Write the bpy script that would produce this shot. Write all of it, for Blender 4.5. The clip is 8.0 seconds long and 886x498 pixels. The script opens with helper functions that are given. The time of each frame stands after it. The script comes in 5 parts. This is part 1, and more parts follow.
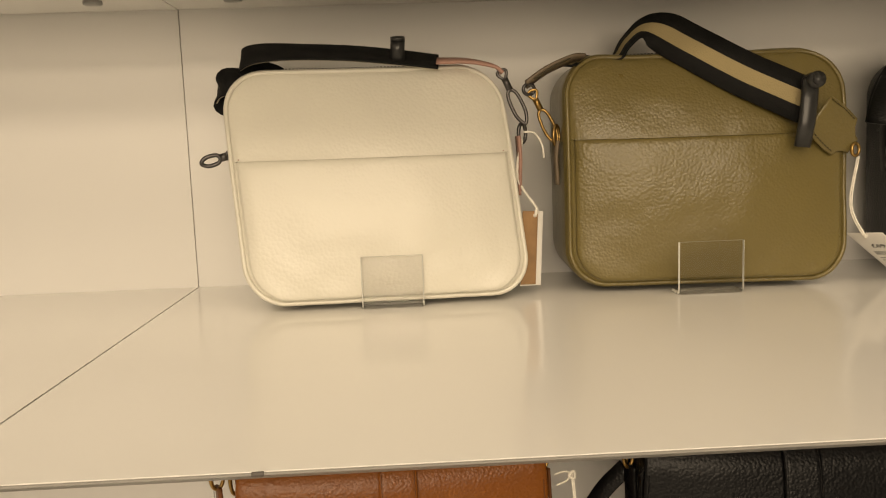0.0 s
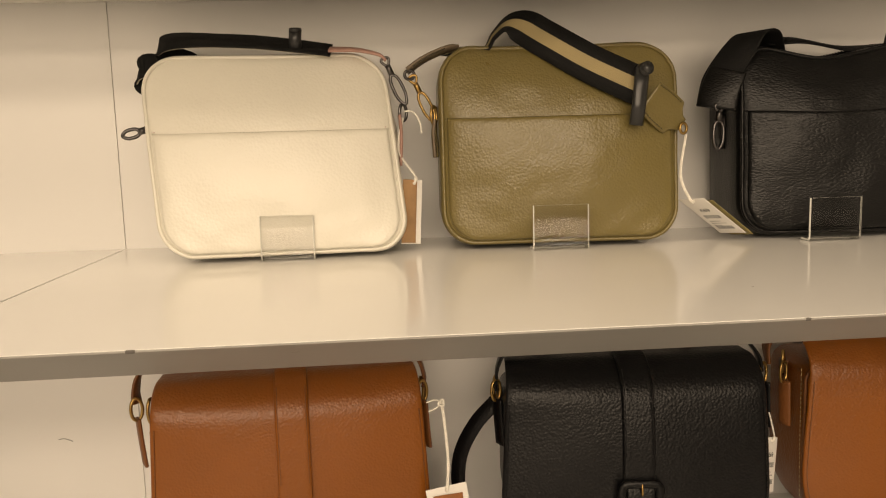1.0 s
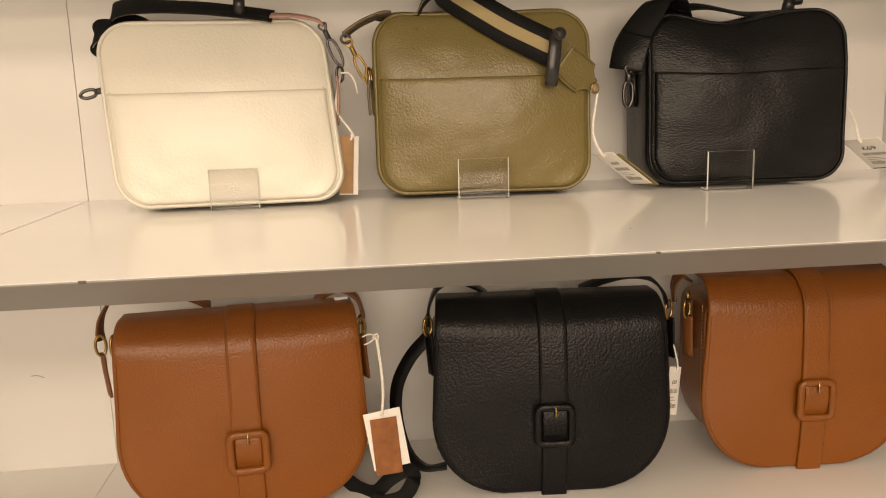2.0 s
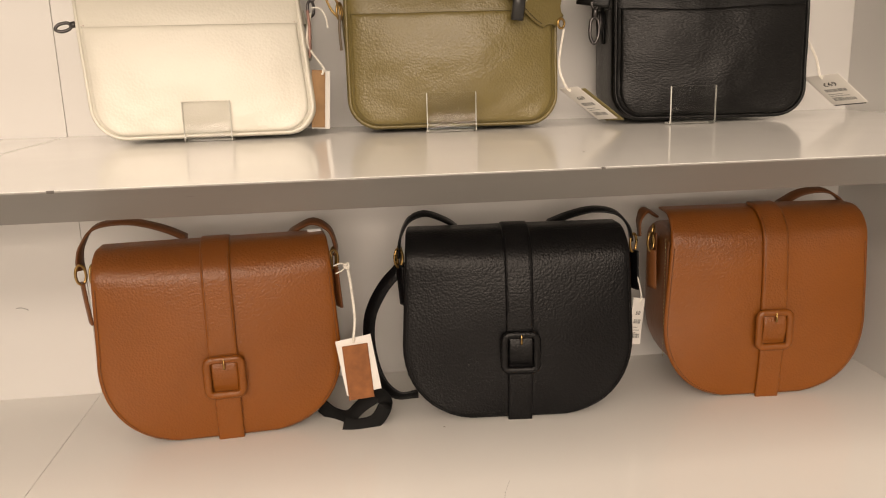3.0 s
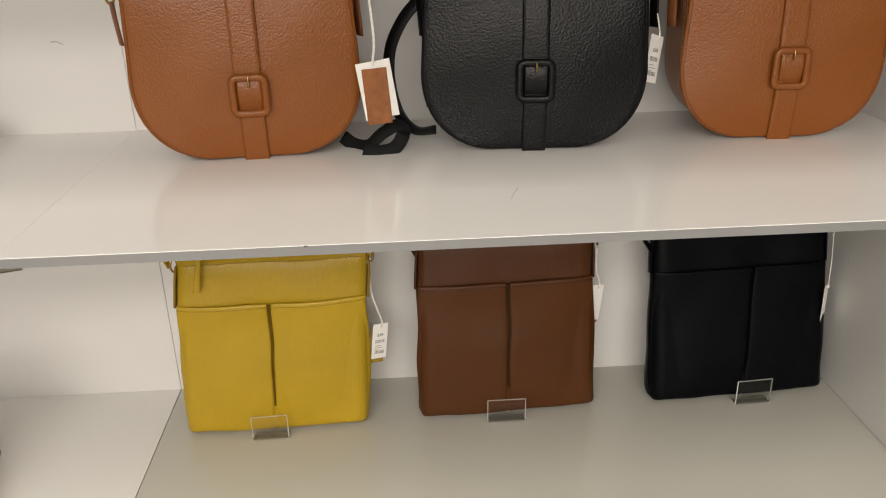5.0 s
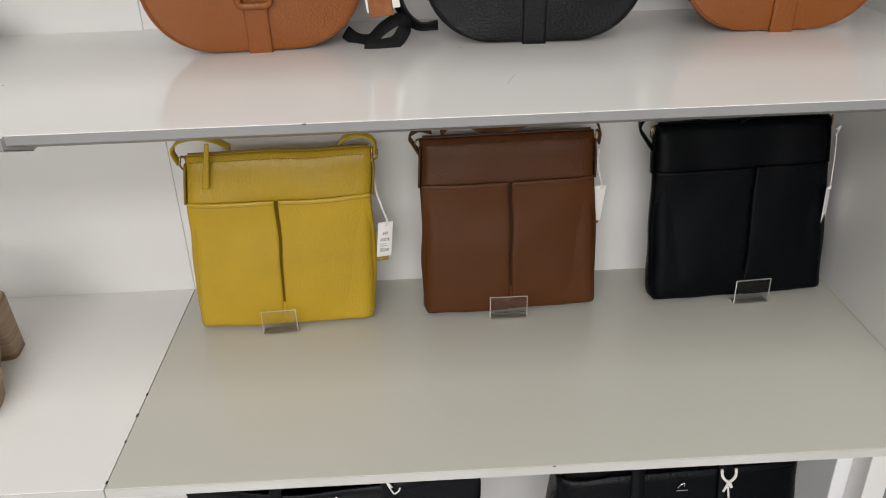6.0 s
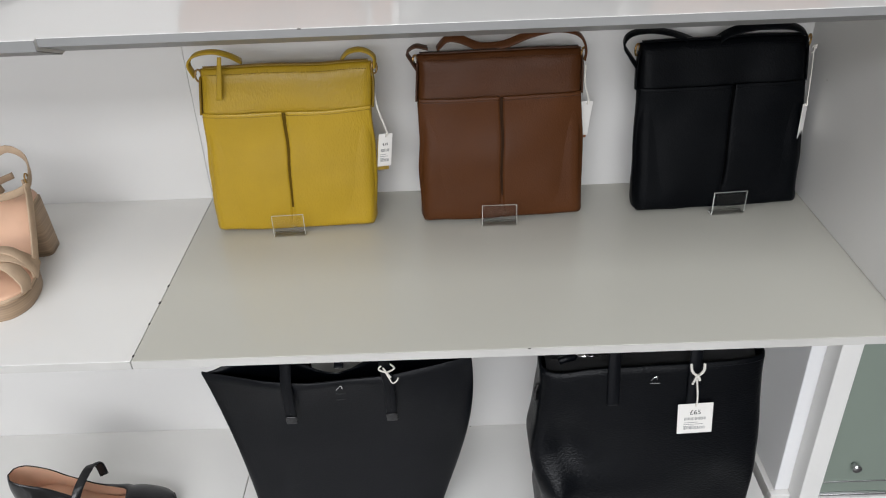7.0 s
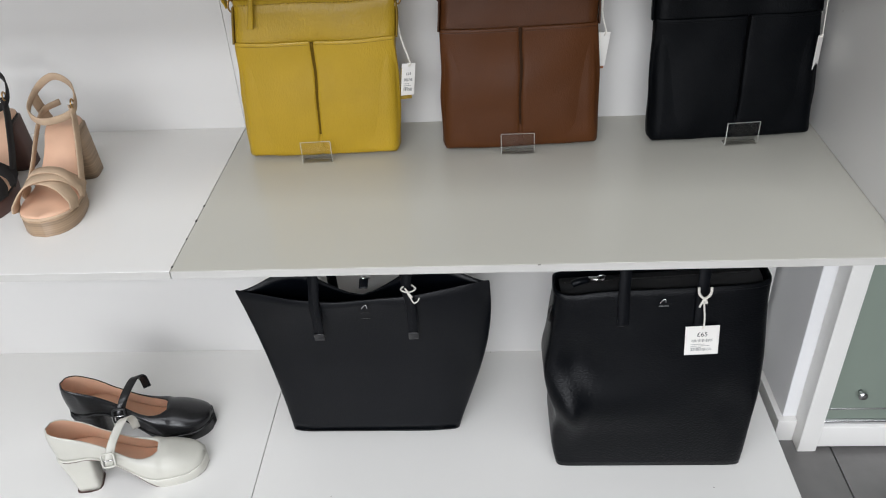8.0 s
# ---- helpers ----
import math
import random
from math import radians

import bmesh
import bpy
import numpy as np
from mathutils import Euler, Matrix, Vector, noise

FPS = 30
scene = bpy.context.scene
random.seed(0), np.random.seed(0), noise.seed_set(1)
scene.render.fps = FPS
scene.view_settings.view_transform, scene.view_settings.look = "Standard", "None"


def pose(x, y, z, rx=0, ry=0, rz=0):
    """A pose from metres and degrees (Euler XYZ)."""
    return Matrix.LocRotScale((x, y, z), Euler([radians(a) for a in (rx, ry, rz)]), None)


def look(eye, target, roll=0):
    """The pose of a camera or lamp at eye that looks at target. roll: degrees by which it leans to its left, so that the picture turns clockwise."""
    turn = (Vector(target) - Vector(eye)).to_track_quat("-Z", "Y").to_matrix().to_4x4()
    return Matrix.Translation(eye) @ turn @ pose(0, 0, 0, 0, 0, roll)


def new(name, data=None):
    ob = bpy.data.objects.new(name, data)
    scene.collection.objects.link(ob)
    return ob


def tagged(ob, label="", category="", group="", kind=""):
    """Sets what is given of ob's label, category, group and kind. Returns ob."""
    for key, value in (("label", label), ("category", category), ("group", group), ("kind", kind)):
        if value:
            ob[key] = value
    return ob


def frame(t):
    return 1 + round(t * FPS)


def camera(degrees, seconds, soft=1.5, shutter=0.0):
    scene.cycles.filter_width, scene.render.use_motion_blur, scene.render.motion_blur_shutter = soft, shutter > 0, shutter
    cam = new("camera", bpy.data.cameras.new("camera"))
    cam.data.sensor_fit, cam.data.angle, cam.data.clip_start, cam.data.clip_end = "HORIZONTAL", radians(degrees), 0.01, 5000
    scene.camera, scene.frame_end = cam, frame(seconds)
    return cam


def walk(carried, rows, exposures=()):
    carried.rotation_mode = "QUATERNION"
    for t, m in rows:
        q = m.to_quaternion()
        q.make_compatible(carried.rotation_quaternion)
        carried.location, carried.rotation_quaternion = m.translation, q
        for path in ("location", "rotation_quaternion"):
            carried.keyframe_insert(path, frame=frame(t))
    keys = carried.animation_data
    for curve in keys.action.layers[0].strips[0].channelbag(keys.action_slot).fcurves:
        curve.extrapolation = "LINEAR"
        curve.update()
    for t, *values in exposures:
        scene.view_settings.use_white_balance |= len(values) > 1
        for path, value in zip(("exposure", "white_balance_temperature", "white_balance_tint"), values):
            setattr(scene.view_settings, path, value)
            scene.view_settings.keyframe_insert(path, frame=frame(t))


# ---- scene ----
cam = camera(58.1, 8.0, 1.1)
PATH = [
    (0, (0.204, -0.78, 1.529), (0.296, 1.201, 1.272), -2.0),
    (0.5, (0.246, -0.833, 1.522), (0.381, 1.145, 1.253), -1.9),
    (1, (0.274, -0.899, 1.506), (0.442, 1.077, 1.243), -1.6),
    (1.5, (0.296, -0.953, 1.512), (0.495, 1.012, 1.195), -1.6),
    (3, (0.342, -1.023, 1.478), (0.557, 0.911, 1.018), -1.6),
    (3.5, (0.344, -1.04, 1.453), (0.548, 0.878, 0.923), -1.4),
    (4, (0.348, -1.057, 1.424), (0.537, 0.843, 0.831), -1.3),
    (4.5, (0.354, -1.081, 1.386), (0.497, 0.793, 0.701), -1.2),
    (5, (0.354, -1.102, 1.339), (0.464, 0.734, 0.553), -1.2),
    (5.2, (0.356, -1.109, 1.328), (0.452, 0.708, 0.497), -1.3),
    (6.3, (0.386, -1.174, 1.295), (0.42, 0.582, 0.336), -1.9),
    (6.5, (0.396, -1.197, 1.298), (0.414, 0.542, 0.311), -1.9),
    (7, (0.42, -1.259, 1.296), (0.399, 0.445, 0.249), -2.4),
    (7.5, (0.444, -1.309, 1.296), (0.371, 0.349, 0.18), -3.0),
    (8, (0.447, -1.336, 1.292), (0.333, 0.301, 0.149), -3.5),
]
EXPOSURES = [(0.0, -0.16, 8900, 12), (1.5, 0.07, 8800, 17), (3.0, 0.15, 7700, 18), (4.0, 0.14, 7300, 17), (5.0, 0.04, 6550, 11), (6.5, 0.06, 5750, 10), (8.0, 0.1, 5600, 10)]
walk(cam, [(t, look(eye, target, roll)) for t, eye, target, roll in PATH], EXPOSURES)

# ---- world, lamps ----
world = bpy.data.worlds.new("shop_world")
scene.world = world
world.use_nodes = True
world.node_tree.nodes["Background"].inputs[0].default_value = (1.0, 0.93, 0.82, 1)
world.node_tree.nodes["Background"].inputs[1].default_value = 0.05


def area_lamp(name, x, y, z, sx, sy, watts, colour, rx=0, ry=0, rz=0):
    data = bpy.data.lights.new(name, "AREA")
    data.shape, data.size, data.size_y, data.energy, data.color = "RECTANGLE", sx, sy, watts, colour
    ob = new(name, data)
    ob.matrix_world = pose(x, y, z, rx, ry, rz)
    return ob


LAMP = (1.0, 0.93, 0.84)
area_lamp("ceiling_lamp_near", 0.2, -1.7, 2.88, 3.6, 1.1, 42, LAMP)
area_lamp("ceiling_lamp_middle", -0.7, -3.8, 2.88, 4.0, 1.0, 125, LAMP)
area_lamp("ceiling_lamp_far", -0.6, -7.0, 2.88, 5.0, 1.4, 340, LAMP)
# added fill aimed low at the back panels; no such fixture is known
area_lamp("added_fill_light", -0.2, -8.5, 2.15, 6.0, 1.3, 165, LAMP, 78)


# ---- materials ----
def nodes_of(name):
    m = bpy.data.materials.new(name)
    m.use_nodes = True
    t = m.node_tree
    return m, t, t.nodes["Principled BSDF"]


def add(t, kind, **values):
    n = t.nodes.new(kind)
    for key, v in values.items():
        n.inputs[key.replace("_", " ")].default_value = v
    return n


def varied(t, bsdf, colour, scale, amount, coords, detail=4.0):
    """Colour with a soft noise at the given scale."""
    noise_tex = add(t, "ShaderNodeTexNoise", Scale=scale, Detail=detail)
    t.links.new(coords, noise_tex.inputs["Vector"])
    ramp = t.nodes.new("ShaderNodeValToRGB")
    lo, hi = ramp.color_ramp.elements
    lo.position, hi.position = 0.3, 0.72
    lo.color = (*[c * (1 - amount) for c in colour], 1)
    hi.color = (*[min(1, c * (1 + amount)) for c in colour], 1)
    t.links.new(noise_tex.outputs["Fac"], ramp.inputs["Fac"])
    t.links.new(ramp.outputs["Color"], bsdf.inputs["Base Color"])
    return noise_tex, ramp


def leather(name, colour, rough=0.42, grain=420.0, bump=0.35, stretch=(1, 1, 1), creases=0.0, spec=0.4, mottle=0.06):
    """Pebbled leather: cells at two scales, with soft creases."""
    m, t, b = nodes_of(name)
    tc = t.nodes.new("ShaderNodeTexCoord")
    mp = t.nodes.new("ShaderNodeMapping")
    mp.inputs["Scale"].default_value = stretch
    t.links.new(tc.outputs["Object"], mp.inputs["Vector"])
    warp = add(t, "ShaderNodeTexNoise", Scale=60.0, Detail=2.0)
    t.links.new(mp.outputs["Vector"], warp.inputs["Vector"])
    mix = t.nodes.new("ShaderNodeMix")
    mix.data_type = "VECTOR"
    mix.inputs["Factor"].default_value = 0.0014
    t.links.new(mp.outputs["Vector"], mix.inputs["A"])
    t.links.new(warp.outputs["Color"], mix.inputs["B"])
    cells = add(t, "ShaderNodeTexVoronoi", Scale=grain)
    cells.feature = "SMOOTH_F1"
    cells.inputs["Smoothness"].default_value = 0.35
    t.links.new(mix.outputs["Result"], cells.inputs["Vector"])
    fine = add(t, "ShaderNodeTexNoise", Scale=grain * 0.22, Detail=5.0)
    t.links.new(mix.outputs["Result"], fine.inputs["Vector"])
    height = t.nodes.new("ShaderNodeMath")
    height.operation = "MULTIPLY_ADD"
    t.links.new(fine.outputs["Fac"], height.inputs[0])
    height.inputs[1].default_value = 0.05 + creases
    t.links.new(cells.outputs["Distance"], height.inputs[2])
    bp = add(t, "ShaderNodeBump", Strength=bump, Distance=0.0011)
    bp.invert = True
    t.links.new(height.outputs[0], bp.inputs["Height"])
    t.links.new(bp.outputs["Normal"], b.inputs["Normal"])
    varied(t, b, colour, 14.0, mottle, tc.outputs["Object"])
    rr = add(t, "ShaderNodeMapRange", To_Min=rough - 0.06, To_Max=rough + 0.1)
    t.links.new(fine.outputs["Fac"], rr.inputs["Value"])
    t.links.new(rr.outputs["Result"], b.inputs["Roughness"])
    b.inputs["Specular IOR Level"].default_value = spec
    return m


def plain(name, colour, rough=0.5, metal=0.0, scale=30.0, amount=0.06, bump=0.0, bump_scale=300.0, bump_depth=0.0005, spec=0.5):
    m, t, b = nodes_of(name)
    b.inputs["Specular IOR Level"].default_value = spec
    tc = t.nodes.new("ShaderNodeTexCoord")
    n, _ = varied(t, b, colour, scale, amount, tc.outputs["Object"])
    b.inputs["Metallic"].default_value = metal
    rr = add(t, "ShaderNodeMapRange", To_Min=max(0.02, rough - 0.05), To_Max=rough + 0.07)
    t.links.new(n.outputs["Fac"], rr.inputs["Value"])
    t.links.new(rr.outputs["Result"], b.inputs["Roughness"])
    if bump:
        fine = add(t, "ShaderNodeTexNoise", Scale=bump_scale, Detail=3.0)
        t.links.new(tc.outputs["Object"], fine.inputs["Vector"])
        bp = add(t, "ShaderNodeBump", Strength=bump, Distance=bump_depth)
        t.links.new(fine.outputs["Fac"], bp.inputs["Height"])
        t.links.new(bp.outputs["Normal"], b.inputs["Normal"])
    return m


def board_paint(name, colour, rough):
    """Coated shelf board: faint clouding, small dark specks and scuffs, slightly wavy gloss."""
    m, t, b = nodes_of(name)
    tc = t.nodes.new("ShaderNodeTexCoord")
    n, ramp = varied(t, b, colour, 2.2, 0.025, tc.outputs["Object"])
    specks = add(t, "ShaderNodeTexVoronoi", Scale=9.0)
    t.links.new(tc.outputs["Object"], specks.inputs["Vector"])
    lim = t.nodes.new("ShaderNodeMath")
    lim.operation = "LESS_THAN"
    lim.inputs[1].default_value = 0.011
    t.links.new(specks.outputs["Distance"], lim.inputs[0])
    mix = t.nodes.new("ShaderNodeMix")
    mix.data_type = "RGBA"
    t.links.new(lim.outputs[0], mix.inputs["Factor"])
    t.links.new(ramp.outputs["Color"], mix.inputs["A"])
    mix.inputs["B"].default_value = (0.25, 0.22, 0.18, 1)
    t.links.new(mix.outputs["Result"], b.inputs["Base Color"])
    smear = add(t, "ShaderNodeTexNoise", Scale=7.0, Detail=6.0, Distortion=0.6)
    t.links.new(tc.outputs["Object"], smear.inputs["Vector"])
    rr = add(t, "ShaderNodeMapRange", To_Min=rough - 0.04, To_Max=rough + 0.06)
    t.links.new(smear.outputs["Fac"], rr.inputs["Value"])
    t.links.new(rr.outputs["Result"], b.inputs["Roughness"])
    wave = add(t, "ShaderNodeTexNoise", Scale=5.0, Detail=1.0)
    t.links.new(tc.outputs["Object"], wave.inputs["Vector"])
    bp = add(t, "ShaderNodeBump", Strength=0.12, Distance=0.002)
    t.links.new(wave.outputs["Fac"], bp.inputs["Height"])
    t.links.new(bp.outputs["Normal"], b.inputs["Normal"])
    return m


def clear_plastic(name):
    """Thin clear sheet: see-through, with a Fresnel gloss."""
    m = bpy.data.materials.new(name)
    m.use_nodes = True
    t = m.node_tree
    t.nodes.remove(t.nodes["Principled BSDF"])
    clear, gloss, mix, fres = t.nodes.new("ShaderNodeBsdfTransparent"), t.nodes.new("ShaderNodeBsdfGlossy"), t.nodes.new("ShaderNodeMixShader"), t.nodes.new("ShaderNodeFresnel")
    clear.inputs["Color"].default_value = (0.985, 0.985, 0.98, 1)
    gloss.inputs["Roughness"].default_value = 0.04
    fres.inputs["IOR"].default_value = 1.49
    t.links.new(fres.outputs[0], mix.inputs[0])
    t.links.new(clear.outputs[0], mix.inputs[1])
    t.links.new(gloss.outputs[0], mix.inputs[2])
    t.links.new(mix.outputs[0], t.nodes["Material Output"].inputs["Surface"])
    return m


M_BOARD = board_paint("white_board", (0.8, 0.79, 0.76), 0.11)
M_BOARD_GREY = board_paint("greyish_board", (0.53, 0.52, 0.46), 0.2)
M_BACK = board_paint("back_panel", (0.69, 0.68, 0.66), 0.38)
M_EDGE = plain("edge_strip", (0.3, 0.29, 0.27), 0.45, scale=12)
M_DARK = plain("dark_gap", (0.02, 0.02, 0.02), 0.9)
M_WALLPAINT = plain("wall_paint", (0.78, 0.78, 0.78), 0.6, scale=3, amount=0.03, bump=0.1, bump_scale=80)
M_GLOSSPAINT = plain("gloss_paint", (0.8, 0.79, 0.76), 0.3, scale=5, amount=0.03)
# for the unseen room sides: very dark, so the leather reflects little light
M_SHOP = plain("dark_surround_paint", (0.12, 0.115, 0.11), 0.8, scale=1.5, amount=0.15)
M_CEIL = plain("ceiling_paint", (0.5, 0.49, 0.47), 0.8, scale=2)
M_TILE = plain("grey_tile", (0.17, 0.165, 0.16), 0.35, scale=7, amount=0.2, bump=0.15)
M_GREENGLASS = plain("backed_glass", (0.22, 0.26, 0.22), 0.1, scale=1.5, amount=0.08)
M_WHITE = leather("white_leather", (0.64, 0.62, 0.545), 0.3, 360, 0.2, spec=0.5, mottle=0.012)
M_OLIVE = leather("olive_leather", (0.15, 0.116, 0.04), 0.29, 420, 0.26, spec=0.5)
M_BLACK = leather("black_leather", (0.003, 0.003, 0.003), 0.33, 360, 0.32, (0.8, 1, 1.8), spec=0.26)
M_TAN = leather("tan_leather", (0.225, 0.066, 0.0075), 0.33, 400, 0.31, spec=0.42)
M_BLACK2 = leather("black_pebbled_leather", (0.0025, 0.0025, 0.003), 0.34, 380, 0.31, spec=0.25)
M_YELLOW = leather("yellow_leather", (0.43, 0.28, 0.01), 0.38, 330, 0.4, (1.3, 1, 0.5), spec=0.42)
M_BROWN = leather("brown_leather", (0.078, 0.027, 0.007), 0.4, 400, 0.25, spec=0.18)
M_NAVY = leather("blue_black_leather", (0.0012, 0.0017, 0.0026), 0.42, 400, 0.34, spec=0.09)
M_TOTE = leather("smooth_black_leather", (0.0018, 0.0024, 0.004), 0.32, 360, 0.22, (0.8, 1, 1.4), creases=0.03, spec=0.19)
# slit colours: painted shade for the gaps between the pocket halves
M_SLIT = leather("dark_slit_shade", (0.03, 0.014, 0.006), 0.7, 420, 0.2, spec=0.1)
M_SLIT_YELLOW = leather("ochre_slit_shade", (0.1, 0.06, 0.004), 0.7, 420, 0.2, spec=0.1)
M_SLIT_BLACK = leather("black_slit_shade", (0.001, 0.001, 0.0012), 0.8, 420, 0.2, spec=0.02)
M_ACRYL = clear_plastic("acrylic")
M_ACRYL_EDGE = plain("acrylic_edge", (0.62, 0.62, 0.58), 0.2)


# ---- mesh helpers ----
def part(name, bm, material, parent=None, label="", smooth=True):
    """Links a bmesh as one mesh object under a thing or a part."""
    me = bpy.data.meshes.new(name)
    bmesh.ops.recalc_face_normals(bm, faces=bm.faces)
    bm.to_mesh(me)
    bm.free()
    for m in (material if isinstance(material, (list, tuple)) else (material,)):
        me.materials.append(m)
    if smooth:
        for p in me.polygons:
            p.use_smooth = True
    ob = new(name, me)
    if parent:
        ob.parent = parent
    if label:
        tagged(ob, label)
    return ob


def thing(name, label, category, m, group="", kind=""):
    ob = new(name)
    ob.empty_display_size = 0.05
    ob.matrix_world = m
    return tagged(ob, label, category, group, kind)


def block(x0, x1, y0, y1, z0, z1, bevel=0.0015, segments=2):
    bm = bmesh.new()
    bmesh.ops.create_cube(bm, size=1)
    for v in bm.verts:
        v.co = Vector(((x0 + x1) / 2 + v.co.x * (x1 - x0), (y0 + y1) / 2 + v.co.y * (y1 - y0), (z0 + z1) / 2 + v.co.z * (z1 - z0)))
    if bevel:
        bmesh.ops.bevel(bm, geom=bm.edges[:], offset=bevel, segments=segments, profile=0.6, affect="EDGES")
    return bm


def structure(name, bm, material, label="", smooth=False):
    ob = part(name, bm, material, None, smooth=smooth)
    return tagged(ob, label, kind="structure")


def round_outline(w, h, rt, rb, n=8, inset=0.0):
    """Rounded rectangle, base at z = 0, centred in x; top and bottom corner radii; counter-clockwise from the front."""
    w, h = w - 2 * inset, h - 2 * inset
    out = []
    for cx, cz, r, a0 in ((1, 0, rb, -90), (1, 1, rt, 0), (-1, 1, rt, 90), (-1, 0, rb, 180)):
        r = max(0.002, min(r - inset, w / 2 - 0.001, h / 2 - 0.001))
        ox, oz = cx * (w / 2 - r), (h - r if cz else r)
        for k in range(n + 1):
            a = radians(a0 + 90 * k / n)
            out.append((ox + r * math.cos(a), inset + oz + r * math.sin(a)))
    return out


def densify(loop, step):
    """Adds points on the long straight stretches of a closed loop."""
    out = []
    for (x0, z0), (x1, z1) in zip(loop, loop[1:] + loop[:1]):
        n = max(1, int(math.hypot(x1 - x0, z1 - z0) / step + 0.5))
        out += [(x0 + (x1 - x0) * k / n, z0 + (z1 - z0) * k / n) for k in range(n)]
    return out


def skin(rings, closed=True, cap=(False, False)):
    """Quads between rings of equal length."""
    bm = bmesh.new()
    rows = [[bm.verts.new(p) for p in ring] for ring in rings]
    n = len(rows[0])
    for a, b in zip(rows, rows[1:]):
        for k in range(n if closed else n - 1):
            bm.faces.new((a[k], a[(k + 1) % n], b[(k + 1) % n], b[k]))
    if cap[0]:
        bm.faces.new(rows[0])
    if cap[1]:
        bm.faces.new(rows[-1])
    return bm


def pillow(loop, centre, depth, edge, bulge, back_bulge=0.0, warp=None, rings=8, edge_steps=4):
    """A padded slab: the loop (x, z) swept in depth with rounded edges; front at y = -depth, puffed out by bulge."""
    cx, cz = centre

    def ring(s, y):
        return [Vector((cx + (x - cx) * s, y, cz + (z - cz) * s)) for x, z in loop]

    size = min(max(x for x, _ in loop) - min(x for x, _ in loop), max(z for _, z in loop) - min(z for _, z in loop)) / 2
    k_in = edge / size
    out = []
    for k in range(1, rings + 1):
        s = (1 - k_in) * k / rings
        out.append(ring(s, back_bulge * (1 - (s / (1 - k_in)) ** 2)))
    for k in range(1, edge_steps + 1):
        a = math.pi / 2 * k / edge_steps
        out.append(ring(1 - k_in + k_in * math.sin(a), -edge * (1 - math.cos(a))))
    for k in range(1, 5):
        out.append(ring(1, -edge - (depth - 2 * edge) * k / 4))
    for k in range(1, edge_steps + 1):
        a = math.pi / 2 * k / edge_steps
        out.append(ring(1 - k_in + k_in * math.cos(a), -depth + edge * (1 - math.sin(a))))
    for k in range(rings - 1, 0, -1):
        s = (1 - k_in) * k / rings
        out.append(ring(s, -depth - bulge * (1 - (s / (1 - k_in)) ** 2)))
    if warp:
        out = [[warp(p) for p in r] for r in out]
    return skin(out, cap=(True, True))
M_WEB = plain("black_webbing", (0.006, 0.006, 0.006), 0.7, bump=0.8, bump_scale=900, spec=0.2)
M_WEBPALE = plain("pale_webbing", (0.5, 0.46, 0.38), 0.8, bump=0.8, bump_scale=900)
M_WEBTAN = plain("khaki_webbing", (0.34, 0.27, 0.14), 0.8, bump=0.8, bump_scale=900)
M_GUN = plain("gunmetal", (0.09, 0.085, 0.085), 0.28, 1.0)
M_BRASS = plain("aged_brass", (0.4, 0.25, 0.09), 0.28, 1.0, scale=90, amount=0.25)
M_SILVER = plain("polished_steel", (0.65, 0.65, 0.66), 0.15, 1.0)
M_BLACKPLASTIC = plain("black_plastic", (0.02, 0.02, 0.02), 0.3)
M_CARD = plain("white_card", (0.82, 0.8, 0.76), 0.55, scale=20, amount=0.02)
M_KRAFT = plain("brown_card", (0.34, 0.2, 0.1), 0.8, scale=60, amount=0.18)
M_SWATCH = plain("tan_suede_swatch", (0.27, 0.1, 0.035), 0.85, scale=70, amount=0.22, bump=0.3, bump_scale=500)
M_SWATCH_OLIVE = plain("olive_suede_swatch", (0.2, 0.16, 0.06), 0.85, scale=70, amount=0.2)
M_SWATCH_YELLOW = plain("yellow_suede_swatch", (0.3, 0.2, 0.02), 0.85, scale=70, amount=0.2)
M_SWATCH_BLACK = plain("black_suede_swatch", (0.02, 0.02, 0.02), 0.85, scale=70, amount=0.2)
M_CORD = plain("white_cord", (0.8, 0.77, 0.7), 0.8, scale=200, amount=0.1)
M_INK = plain("dark_print", (0.03, 0.03, 0.03), 0.6)
M_GREYINK = plain("grey_print", (0.3, 0.3, 0.29), 0.6)
M_PINK = plain("dusky_pink_leather", (0.36, 0.2, 0.16), 0.5, scale=60, bump=0.2)
M_TAUPE = plain("taupe_leather", (0.16, 0.12, 0.08), 0.5, scale=60, bump=0.2)
M_THREAD = plain("dark_thread", (0.05, 0.04, 0.02), 0.8)
M_THREADPALE = plain("pale_thread", (0.55, 0.45, 0.25), 0.8)
M_TANDARK = leather("dark_tan_edge_leather", (0.17, 0.06, 0.018), 0.45, 420, 0.25)
M_SUEDE = plain("sand_suede", (0.5, 0.37, 0.25), 0.85, scale=45, amount=0.13, bump=0.5, bump_scale=700)
M_PEACH = plain("peach_lining", (0.72, 0.46, 0.31), 0.5, scale=25, amount=0.06)
M_CREAMSHOE = plain("pale_grey_shoe_leather", (0.56, 0.55, 0.49), 0.32, scale=25, amount=0.04, bump=0.08, bump_scale=200)
M_BLACKSHOE = plain("black_shoe_leather", (0.013, 0.013, 0.014), 0.22, scale=25)
M_BROWNSOLE = plain("dark_brown_sole", (0.09, 0.045, 0.035), 0.5, scale=25, amount=0.15)
M_TISSUE = plain("white_tissue_paper", (0.8, 0.8, 0.8), 0.8, bump=0.5, bump_scale=60, bump_depth=0.003)
M_INSIDE = plain("black_lining", (0.012, 0.012, 0.013), 0.8)


